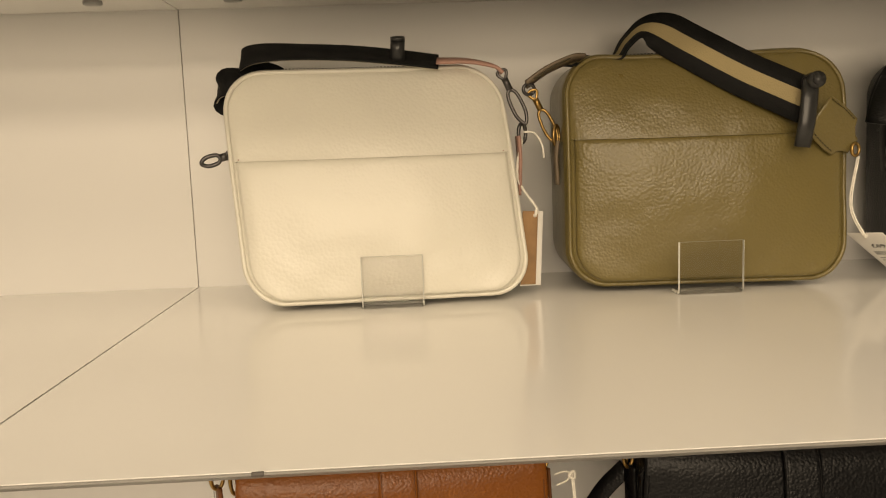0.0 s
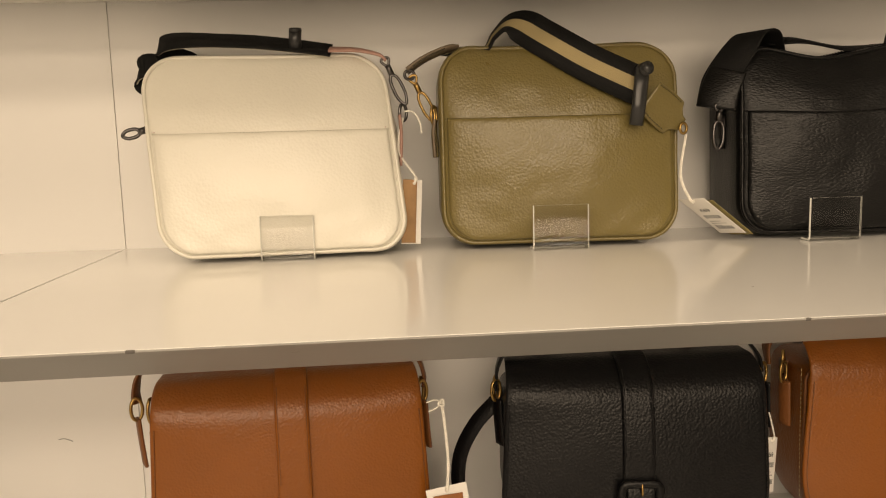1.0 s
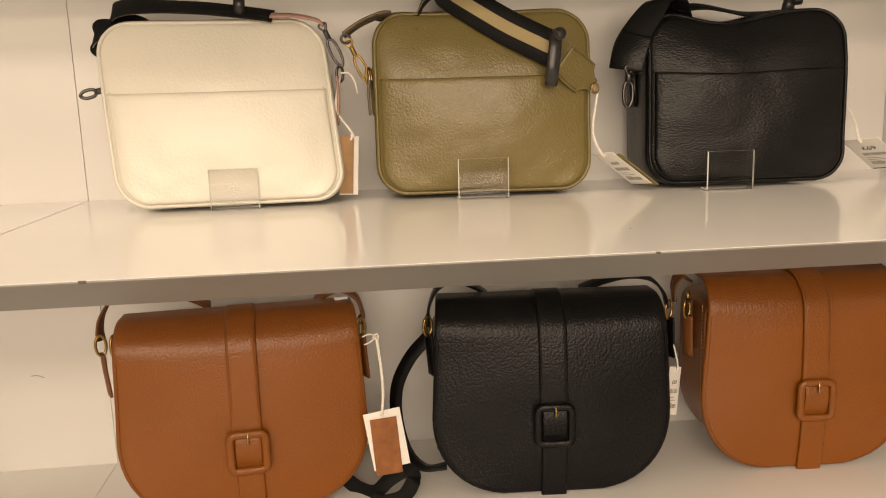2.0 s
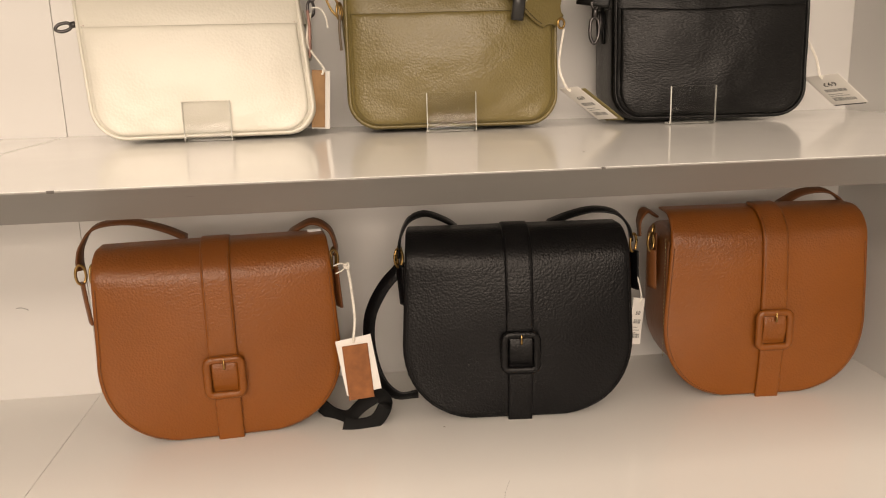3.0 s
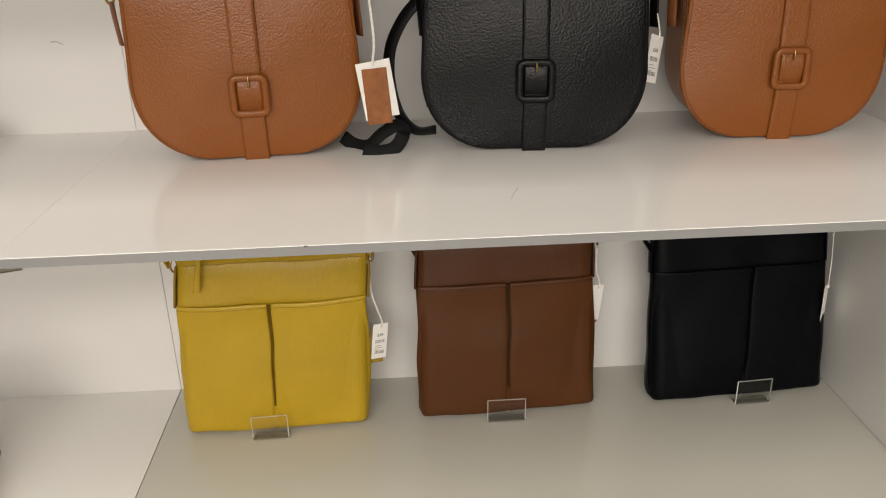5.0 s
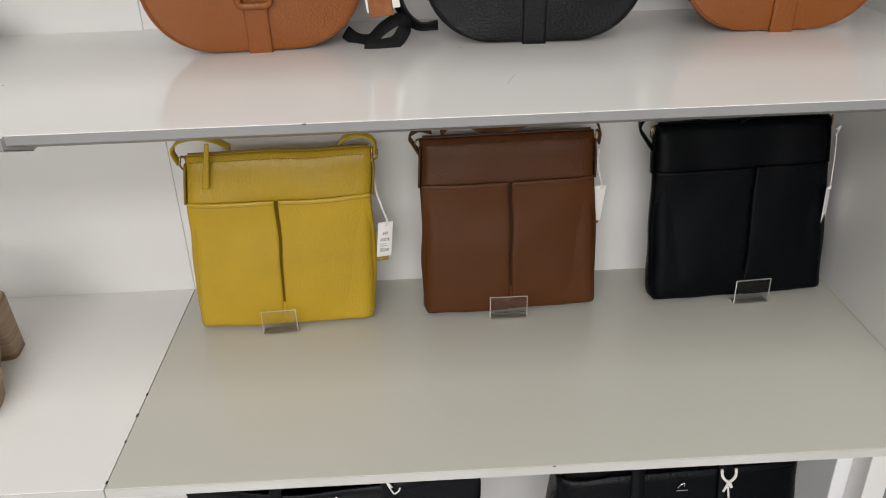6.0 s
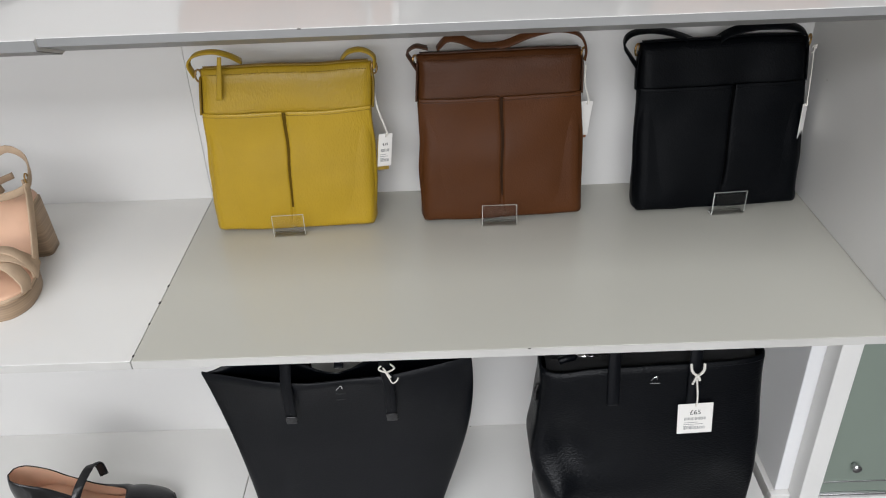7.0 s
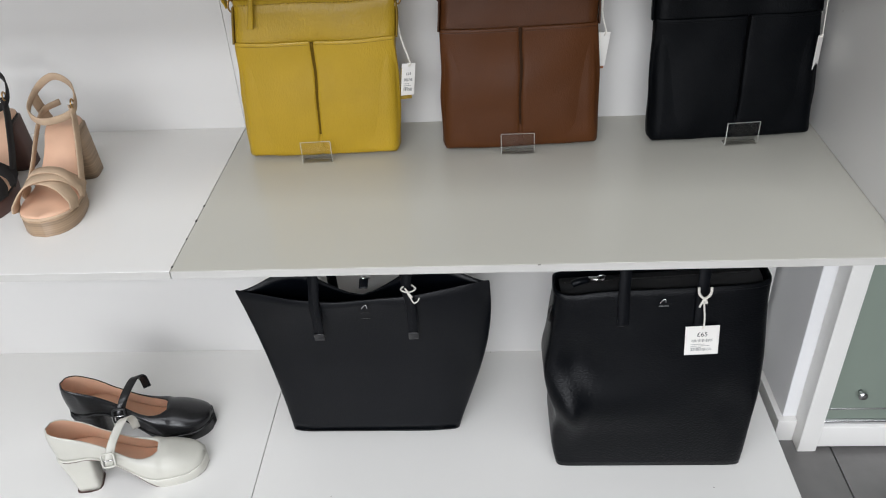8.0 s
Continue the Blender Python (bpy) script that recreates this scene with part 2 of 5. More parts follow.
def stacked(name, colour):
    """Stacked-heel finish: thin level layers."""
    m, t, b = nodes_of(name)
    tc = t.nodes.new("ShaderNodeTexCoord")
    mp = t.nodes.new("ShaderNodeMapping")
    mp.inputs["Scale"].default_value = (2, 2, 330)
    t.links.new(tc.outputs["Object"], mp.inputs["Vector"])
    varied(t, b, colour, 1.0, 0.28, mp.outputs["Vector"], 1.0)
    b.inputs["Roughness"].default_value = 0.5
    return m


M_STACK = stacked("stacked_heel", (0.34, 0.24, 0.15))


# ---- shaping helpers ----
def smooth_path(points, n=6, closed=False):
    """Catmull-Rom through the points."""
    p = [Vector(q) for q in points]
    m = len(p)
    out = []
    for k in range(m if closed else m - 1):
        a, b = p[k], p[(k + 1) % m]
        a0 = p[k - 1] if (k > 0 or closed) else a * 2 - b
        b1 = p[(k + 2) % m] if (k + 2 < m or closed) else b * 2 - a
        for j in range(n):
            s = j / n
            out.append(0.5 * (2 * a + (b - a0) * s + (2 * a0 - 5 * a + 4 * b - b1) * s * s + (3 * a - a0 - 3 * b + b1) * s ** 3))
    if not closed:
        out.append(p[-1].copy())
    return out


def sweep(path, section, sides, closed=False, mat_of=None):
    """A section (u, v) carried along the path; u lies along the side direction, v along the face's normal."""
    m = len(path)
    rings = []
    for k, p in enumerate(path):
        a = path[k - 1] if (k > 0 or closed) else p
        b = path[(k + 1) % m] if (k < m - 1 or closed) else p
        t = (b - a).normalized()
        side = sides(k / max(1, m - 1)) if callable(sides) else Vector(sides)
        nrm = t.cross(side)
        nrm = nrm.normalized() if nrm.length > 1e-6 else Vector((0, 0, 1))
        side = nrm.cross(t).normalized()
        rings.append([p + side * u + nrm * v for u, v in section])
    bm = bmesh.new()
    rows = [[bm.verts.new(q) for q in r] for r in rings]
    n = len(section)
    for a, b in zip(rows, rows[1:] + (rows[:1] if closed else [])):
        for k in range(n):
            f = bm.faces.new((a[k], a[(k + 1) % n], b[(k + 1) % n], b[k]))
            if mat_of:
                f.material_index = mat_of[k]
    if not closed:
        bm.faces.new(rows[0])
        bm.faces.new(rows[-1])
    return bm


def circle(r, n=8):
    return [(r * math.cos(2 * math.pi * k / n), r * math.sin(2 * math.pi * k / n)) for k in range(n)]


def flat_section(w, th):
    c = min(w, th) * 0.35
    a, b = w / 2, th / 2
    return [(-a, -b + c), (-a + c, -b), (a - c, -b), (a, -b + c), (a, b - c), (a - c, b), (-a + c, b), (-a, b - c)]


def tube(points, r, closed=False, n=5, sides=8):
    path = smooth_path(points, n, closed)
    d = (path[1] - path[0]).normalized()
    ref = Vector((0, 1, 0)) if abs(d.y) < 0.8 else Vector((1, 0, 0))
    span = path[-1] - path[0]
    if not closed and span.length > 1e-6 and abs(span.normalized().dot(ref)) > 0.9:
        ref = Vector((0, 0, 1))
    return sweep(path, circle(r, sides), ref, closed)


def ribbon(points, w, th, sides, n=6, closed=False):
    return sweep(smooth_path(points, n, closed), flat_section(w, th), sides, closed)


def striped(points, w, th, sides, n=8):
    """Woven strap with a pale middle stripe."""
    a, b, c = w / 2, th / 2, w / 6
    sec = [(-a, -b), (-c, -b), (c, -b), (a, -b), (a, b), (c, b), (-c, b), (-a, b)]
    return sweep(smooth_path(points, n), sec, sides, mat_of=[0, 1, 0, 0, 0, 1, 0, 0])


def blend_sides(*vectors):
    """Side direction that turns evenly along the path."""
    v = [Vector(q) for q in vectors]

    def at(s):
        k = min(int(s * (len(v) - 1)), len(v) - 2)
        return v[k].lerp(v[k + 1], s * (len(v) - 1) - k).normalized()
    return at


def merged(*bms):
    out = bmesh.new()
    for bm in bms:
        me = bpy.data.meshes.new("tmp")
        bm.to_mesh(me)
        bm.free()
        out.from_mesh(me)
        bpy.data.meshes.remove(me)
    return out


def panel(rows, th, warp=None, nx=24, r=None, y0=0.0):
    """A padded sheet in the xz plane. rows: (z, x_left, x_right) from the bottom up; rounded rim."""
    r = r or th * 0.7
    z_lo, z_hi = rows[0][0], rows[-1][0]
    us = sorted({0.0, 1.0} | {k / nx for k in range(nx + 1)})

    def half(e):
        e = min(1.0, max(0.0, e / r))
        return th / 2 * math.sqrt(1 - (1 - e) ** 2)

    fine = []
    for (za, la, ra), (zb, lb, rb) in zip(rows, rows[1:]):
        fine.append((za, la, ra))
    fine.append(rows[-1])
    zs = [fine[0]]
    for e in (0.25 * r, r):
        a, b = fine[0], fine[1]
        if e < (b[0] - a[0]) * 0.9:
            s = e / (b[0] - a[0])
            zs.append(tuple(p + (q - p) * s for p, q in zip(a, b)))
    zs += fine[1:-1]
    for e in (r, 0.25 * r):
        a, b = fine[-2], fine[-1]
        if e < (b[0] - a[0]) * 0.9:
            s = 1 - e / (b[0] - a[0])
            zs.append(tuple(p + (q - p) * s for p, q in zip(a, b)))
    zs.append(fine[-1])
    bm = bmesh.new()
    grids = []
    for face in (-1, 1):
        grid = []
        for z, xl, xr in zs:
            wid = xr - xl
            cols = [0, 0.25 * r, r] + [r + (wid - 2 * r) * k / nx for k in range(1, nx)] + [wid - r, wid - 0.25 * r, wid]
            line = []
            for c in cols:
                c = min(max(c, 0), wid)
                e = min(c, wid - c, (z - z_lo), (z_hi - z))
                p = Vector((xl + c, y0 + face * half(e), z))
                line.append(bm.verts.new(warp(p) if warp else p))
            grid.append(line)
        grids.append(grid)
    for grid in grids:
        for a, b in zip(grid, grid[1:]):
            for k in range(len(a) - 1):
                bm.faces.new((a[k], a[k + 1], b[k + 1], b[k]))
    bmesh.ops.remove_doubles(bm, verts=bm.verts, dist=1e-6)
    return bm


def u_rows(w, h, rb, top_w=None, n_corner=9, n_side=14, z0=0.0, rt=0.0, flat=2.0):
    """Rows of an outline with rounded bottom corners, going to top_w at the top."""
    top_w = top_w or w
    zs = [rb * (1 - math.cos(math.pi / 2 * k / n_corner)) for k in range(n_corner + 1)]
    zs += [rb + (h - rt - rb) * k / n_side for k in range(1, n_side + 1)]
    if rt:
        zs += [h - rt + rt * math.sin(math.pi / 2 * k / 6) for k in range(1, 7)]
    out = []
    for z in zs:
        full = (w + (top_w - w) * max(0, z - rb) / (h - rb)) / 2
        cut = 0.0
        if z < rb:
            cut = rb * (1 - (1 - (1 - z / rb) ** flat) ** (1 / flat))
        if rt and z > h - rt:
            q = (z - (h - rt)) / rt
            cut = rt * (1 - math.sqrt(max(0, 1 - q * q)))
        out.append((z0 + z, -(full - cut), full - cut))
    return out


def stitches(points, gap, length, r, sides):
    """A row of short raised stitches."""
    path = smooth_path(points, 12)
    out, left = [], 0.0
    for a, b in zip(path, path[1:]):
        seg = (b - a).length
        s = left
        while s < seg:
            p = a.lerp(b, s / seg)
            d = (b - a).normalized() * length / 2
            out.append(sweep([p - d, p + d], circle(r, 4), sides))
            s += gap
        left = s - seg
    return merged(*out)


def turned(p, deg, about=(0, 0)):
    a = radians(deg)
    x, y = p.x - about[0], p.y - about[1]
    return Vector((about[0] + x * math.cos(a) - y * math.sin(a), about[1] + x * math.sin(a) + y * math.cos(a), p.z))


def local(o, pts):
    return [Vector(p) - o for p in pts]


# ---- setting ----
Z1, Z2, Z3, Z4, W = 1.4, 1.066, 0.646, 0.091, 1.008
floor = structure("floor", block(-4, 5, -9, 1.2, -0.1, -0.006, 0), M_DARK, "grey stone-look floor tiles with thin dark joints")
# unseen ceiling closes the room, greyed to cut bounced light
structure("ceiling", block(-4, 5, -9, 1.2, 2.9, 3.0, 0), M_CEIL, "unseen plain grey ceiling closing the room")
structure("wall_north", block(-4, 5, 0.025, 0.12, 0, 2.9, 0), M_WALLPAINT, "plain white shop wall behind the shelving")
# three unseen walls, added dark to keep bounce and reflections low
structure("wall_south", block(-4, 5, -9.1, -9, 0, 2.9, 0), M_SHOP, "unseen dark wall closing the room")
structure("wall_west", block(-4.1, -4, -9, 1.2, 0, 2.9, 0), M_SHOP, "unseen dark wall closing the room")
structure("wall_east", block(5, 5.1, -9, 1.2, 0, 2.9, 0), M_SHOP, "unseen dark wall closing the room")
G = 0.0007


def shelf(name, x0, x1, zt, lip, yf, yb, zb, mat, edge_mat, label, edge_label):
    """Board with a thin front lip, a sloping grey soffit strip below it and a flat underside."""
    prof = [(-0.0004, zt), (yf + 0.0012, zt), (yf + 0.0012, zt - lip + 0.0008), (yb, zb + 0.001), (-0.0004, zb + 0.001)]
    bm = skin([[Vector((x, y, z)) for y, z in prof] for x in (x0, x1)], cap=(True, True))
    bmesh.ops.bevel(bm, geom=[e for e in bm.edges if abs(e.verts[0].co.x - e.verts[1].co.x) > 0.1], offset=0.0005, segments=1, affect="EDGES")
    ob = structure(name, bm, mat, label)
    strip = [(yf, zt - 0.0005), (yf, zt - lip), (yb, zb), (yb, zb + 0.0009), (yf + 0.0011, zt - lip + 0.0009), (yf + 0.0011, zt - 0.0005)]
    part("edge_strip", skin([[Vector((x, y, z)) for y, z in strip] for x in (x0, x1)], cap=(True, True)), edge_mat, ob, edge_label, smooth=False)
    return ob


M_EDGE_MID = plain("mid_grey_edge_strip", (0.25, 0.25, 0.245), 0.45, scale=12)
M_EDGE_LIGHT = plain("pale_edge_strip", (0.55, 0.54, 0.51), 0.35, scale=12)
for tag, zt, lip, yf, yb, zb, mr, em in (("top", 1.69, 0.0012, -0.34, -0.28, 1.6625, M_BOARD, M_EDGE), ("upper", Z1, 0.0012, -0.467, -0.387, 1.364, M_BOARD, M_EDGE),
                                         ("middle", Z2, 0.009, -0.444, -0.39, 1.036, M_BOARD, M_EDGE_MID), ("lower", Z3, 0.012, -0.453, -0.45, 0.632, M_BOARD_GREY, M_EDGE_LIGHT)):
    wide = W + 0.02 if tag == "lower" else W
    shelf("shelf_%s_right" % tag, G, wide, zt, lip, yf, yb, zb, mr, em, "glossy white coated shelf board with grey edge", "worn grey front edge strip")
    off = 0.003 if tag == "middle" else 0.0
    shelf("shelf_%s_left" % tag, -1.2, -G, zt - off * 0.3, lip + off, yf - off, yb - off, zb - off, M_BOARD, em, "glossy white coated shelf board with grey edge", "worn grey front edge strip")
structure("back_panel_right", block(G * 0.4, W + 0.02, 0, 0.02, 0, 1.9, 0.0004, 1), M_BACK, "off-white back panel of the shelving")
structure("back_panel_left", block(-1.2, -G * 0.4, 0, 0.02, 0, 1.9, 0.0004, 1), M_BACK, "off-white back panel of the shelving")
structure("back_board_low", block(G, W + 0.018, -0.018, -0.0006, Z4 + 0.0006, 0.631, 0.0006, 1), M_BACK, "off-white lower back board of the shelving")
structure("side_panel", block(W + 0.0006, W + 0.02, -0.467, -0.0006, Z3 + 0.0008, 1.9, 0.0008), M_BACK, "off-white side panel of the shelving")
structure("plinth_right", block(G, 0.992, -0.62, 0, 0, Z4, 0.0012), M_BOARD, "white display plinth at floor level")
structure("plinth_left", block(-1.2, -G, -0.62, 0, 0, Z4, 0.0012), M_BOARD, "white display plinth at floor level")

M_SCUFF = plain("scuff_grey", (0.1, 0.09, 0.08), 0.7)
# chips and scuffs on the front edges
scuffs = bmesh.new()
for sx, dz, sw, sh in ((0.14, 0.0, 0.005, 0.001), (0.522, 0.0, 0.003, 0.0008), (0.2, 0.012, 0.012, 0.0008), (0.226, 0.01, 0.005, 0.0008), (0.11, 0.016, 0.016, 0.0006), (0.31, 0.02, 0.008, 0.0005), (0.405, 0.014, 0.006, 0.0005), (0.62, 0.018, 0.012, 0.0005)):
    y = -0.467 + dz * 0.08 / 0.0335
    z = Z1 - 0.0012 - dz
    scuffs = merged(scuffs, block(sx - sw / 2, sx + sw / 2, y - 0.0003, y + 0.0012, z - sh / 2, z + sh / 2 + (0.0008 if dz == 0 else 0), 0.0002, 1))
for sx, zz, yy in ((0.272, Z2, -0.444), (0.516, Z3, -0.453)):
    scuffs = merged(scuffs, block(sx - 0.0022, sx + 0.0016, yy - 0.0002, yy + 0.001, zz - 0.0012, zz + 0.0001, 0.0002, 1))
tagged(part("edge_scuffs", scuffs, M_SCUFF), "small dark chips in the shelf edges", kind="structure")
chips = bmesh.new()
for cy, r in ((-0.277, 0.0022), (-0.32, 0.0026), (-0.37, 0.0018), (-0.44, 0.002)):
    b = block(-r * 0.8, r * 0.5, cy - r * 1.6, cy + r, Z3 - 0.001, Z3 + 0.0003, 0.0002, 1)
    chips = merged(chips, b)
tagged(part("joint_chips", chips, M_GUN), "chipped spots along the shelf joint", kind="structure")
hair = merged(tube([(-0.09, -0.0006, 1.187), (-0.083, -0.0008, 1.1875), (-0.075, -0.0006, 1.184)], 0.0005),
              tube([(0.47, -0.345, Z2 + 0.0004), (0.474, -0.33, Z2 + 0.0006), (0.482, -0.31, Z2 + 0.0004)], 0.00014))
tagged(part("hair_scratches", hair, M_GREYINK), "thin hair-like scratches on the boards", kind="structure")
for hx in (-0.056, 0.063, 0.6, 0.9):
    tagged(part("fixing_cap", sweep([Vector((hx, -0.06, 1.662)), Vector((hx, -0.06, 1.6592))], circle(0.008, 20), (1, 0, 0)), M_GREYINK), "small round grey fixing cap under the shelf", kind="structure")

# wall, post and glazed panel past the plinth's end
structure("wall_return", block(1.034, 1.3, -0.184, 0.025, 0, 2.9, 0.002), M_WALLPAINT, "white painted wall return beside the shelving")
structure("skirting", block(1.022, 1.0339, -0.1839, 0.02, 0, 0.058, 0.002), M_GLOSSPAINT, "white gloss skirting board")
structure("skirting_end", block(1.022, 1.0595, -0.198, -0.1842, 0, 0.058, 0.002), M_GLOSSPAINT, "white gloss skirting board")
structure("door_post", block(1.060, 1.0965, -0.2275, -0.1842, 0, 2.3, 0.002), M_GLOSSPAINT, "white painted door post")
gp = thing("glazed_panel", "green-backed glass panel in a white frame", "glass panel", pose(1.097, -0.212, 0))
part("bottom_rail", block(0, 0.9, -0.013, 0.02, 0.012, 0.068, 0.002), M_GLOSSPAINT, gp)
part("glazing_bead", block(0, 0.9, -0.006, 0.02, 0.0685, 0.078, 0.0012), M_SILVER, gp, "bright metal glazing bead")
part("glass_pane", block(0, 0.9, 0.0, 0.02, 0.0785, 2.1, 0.001), M_GREENGLASS, gp, "grey-green backed glass", smooth=False)
part("glass_edge", block(0, 0.9, -0.0022, -0.0002, 0.106, 0.109, 0.0004), M_SILVER, gp, "thin metal line on the glass")
part("fixing_screw", merged(sweep([Vector((0.056, 0.0, 0.154)), Vector((0.056, -0.012, 0.154))], circle(0.0045, 16), (1, 0, 0)),
                            sweep([Vector((0.056, -0.012, 0.154)), Vector((0.056, -0.0135, 0.154)), Vector((0.056, -0.016, 0.154))], circle(0.0085, 20), (1, 0, 0))), M_SILVER, gp, "chrome round-headed fixing")


# ---- tags and stands ----
def letters(text, size, parent, m, mat):
    cu = bpy.data.curves.new("price", "FONT")
    cu.body, cu.size, cu.align_x, cu.extrude = text, size, "CENTER", 0.00008
    tmp = new("price", cu)
    me = bpy.data.meshes.new_from_object(tmp)
    bpy.data.objects.remove(tmp)
    bpy.data.curves.remove(cu)
    me.materials.append(mat)
    ob = new("price", me)
    ob.parent, ob.matrix_local = parent, m
    return ob


def price_tag(label, a, b, c, cord_to, swatch=None, price="", shift=(0.004, -0.006), swatch_first=False, tie=False, bend=0.0, card_turn=0.0):
    """A swing tag: a top left, b top right, c bottom left (as one faces it); hung on a cord."""
    a, b, c = Vector(a), Vector(b), Vector(c)
    xa = (b - a).normalized()
    za = (a - c)
    za = (za - xa * za.dot(xa)).normalized()
    ya = za.cross(xa)
    w, h = (b - a).length, (a - c).length
    m = Matrix((xa, ya, za)).transposed().to_4x4()
    m.translation = (a + b) / 2
    ob = thing("price_tag", label, "price tag", m, "price tags on the bags")

    def curl(p):
        p.y += bend * (p.z / h) ** 2 * h
        return p
    y_card = 0.0016 if swatch_first else 0.0
    card = part("card", panel([(-h + h * k / 8, -w / 2, w / 2) for k in range(9)], 0.0006, curl, 10, y0=y_card), M_CARD, ob)
    card.matrix_local = pose(0, 0, 0, 0, card_turn, 0)
    if swatch:
        y_sw = 0.0 if swatch_first else 0.0016
        sw = 0.72 if swatch_first else 0.9
        part("swatch", panel([(-h * 0.98 + shift[1] + h * 0.98 * k / 8, -w * sw / 2 + shift[0], w * sw / 2 + shift[0]) for k in range(9)], 0.0012, curl, 10, y0=y_sw), swatch, ob, "leather sample swatch")
    inv = m.inverted()
    end = [inv @ Vector(p) for p in cord_to]
    hole = Vector((0, -0.0012, -0.003))
    path = [hole, hole + Vector((0.0006, -0.0005, 0.006))] + end
    cords = [tube(path, 0.0008), tube([p + Vector((0.0014, 0.0004, 0)) for p in path], 0.0008)]
    cords.append(tube([hole + Vector((0, 0.002, 0)), hole + Vector((0, -0.001, -0.001)), hole + Vector((0.0005, -0.001, 0.004))], 0.0012))
    if tie:
        e = end[-1]
        cords += [tube([e, e + Vector((-0.006, -0.003, 0.004)), e + Vector((-0.014, -0.002, 0.002))], 0.0008),
                  tube([e, e + Vector((-0.005, -0.003, -0.004)), e + Vector((-0.013, -0.002, -0.007))], 0.0008),
                  tube([e + Vector((-0.002, -0.002, 0.001)), e + Vector((0.002, -0.003, 0.003)), e + Vector((0.002, -0.002, -0.003)), e + Vector((-0.002, -0.002, -0.002))], 0.0011, closed=True)]
    part("cord", merged(*cords), M_CORD, ob, "thin white cotton cord")
    if price and not swatch_first:
        rot = pose(0, -0.0005, 0, 90)
        letters(price, min(0.012, w * 0.26), ob, Matrix.Translation((0, 0, -h * 0.36)) @ rot, M_INK)
        bars = bmesh.new()
        rnd = random.Random(5)
        for z, bh, wd in ((-h * 0.55, h * 0.09, 0.6), (-h * 0.86, h * 0.09, 0.62)):
            x = -w * wd / 2
            while x < w * wd / 2:
                bw = rnd.choice((0.0004, 0.0007, 0.0011))
                bars = merged(bars, block(x, x + bw, -0.0006, -0.0001, z, z + bh, 0))
                x += bw + rnd.choice((0.0004, 0.0007, 0.001))
        for z, wd in ((-h * 0.64, 0.4), (-h * 0.7, 0.55), (-h * 0.76, 0.3)):
            bars = merged(bars, block(-w * 0.32, -w * 0.32 + w * wd, -0.0006, -0.0001, z, z + 0.0008, 0))
        part("barcode", bars, M_GREYINK, ob, "grey printed bars", smooth=False)
    return ob


def bag_stand(x, y, z, w, h, yaw=0.0, reach=0.016):
    """Bent clear acrylic holder: a base under the bag and an upright lip in front."""
    path = [Vector((0, reach, 0.0016)), Vector((0, 0.004, 0.0016)), Vector((0, 0.0012, 0.0024)), Vector((0, 0, 0.005)), Vector((0, 0, h * 0.5)), Vector((0, 0, h))]
    bm = sweep(path, flat_section(w, 0.0026), (1, 0, 0), mat_of=[1, 0, 1, 1, 1, 0, 1, 1])
    bm.faces.ensure_lookup_table()
    bm.faces[-1].material_index = bm.faces[-2].material_index = 1
    bm.normal_update()
    bmesh.ops.delete(bm, geom=[f for f in bm.faces if f.material_index == 0 and (f.calc_center_median().y > 0.0002 and f.calc_center_median().z > 0.004 or f.calc_center_median().z < 0.0012)], context="FACES_ONLY")
    ob = part("bag_stand", bm, [M_ACRYL, M_ACRYL_EDGE], smooth=False)
    ob.matrix_world = pose(x, y, z, 0, 0, yaw)
    return tagged(ob, "clear acrylic stand propping a bag on the shelf", "display stand", "acrylic bag stands")


def clasp(o, a, b, r, wide):
    """Snap hook between two places: swivel, loop and gate."""
    a, b = Vector(a) - o, Vector(b) - o
    d = (b - a)
    n = d.normalized()
    s = n.cross(Vector((0, 1, 0.15))).normalized()
    wide = wide * 0.8
    loop = [a + d * 0.34, a + d * 0.45 + s * wide, a + d * 0.8 + s * wide * 1.1, b, a + d * 0.8 - s * wide * 1.1, a + d * 0.45 - s * wide]
    swivel = sweep([a + d * 0.12, a + d * 0.2, a + d * 0.34], circle(r * 1.9, 10), s)
    eye_loop = tube([a - n * wide * 0.6 + s * 0, a + s * wide, a + d * 0.13, a - s * wide], r * 0.9, True)
    return merged(tube(loop, r, True), swivel, eye_loop)


def oval_ring(centre, rx, rz, r, tilt=0.0):
    c = Vector(centre)
    pts = [c + Vector((rx * math.cos(a) * math.cos(tilt), rx * math.cos(a) * math.sin(tilt), rz * math.sin(a))) for a in [k * math.pi / 4 for k in range(8)]]
    return tube(pts, r, True)


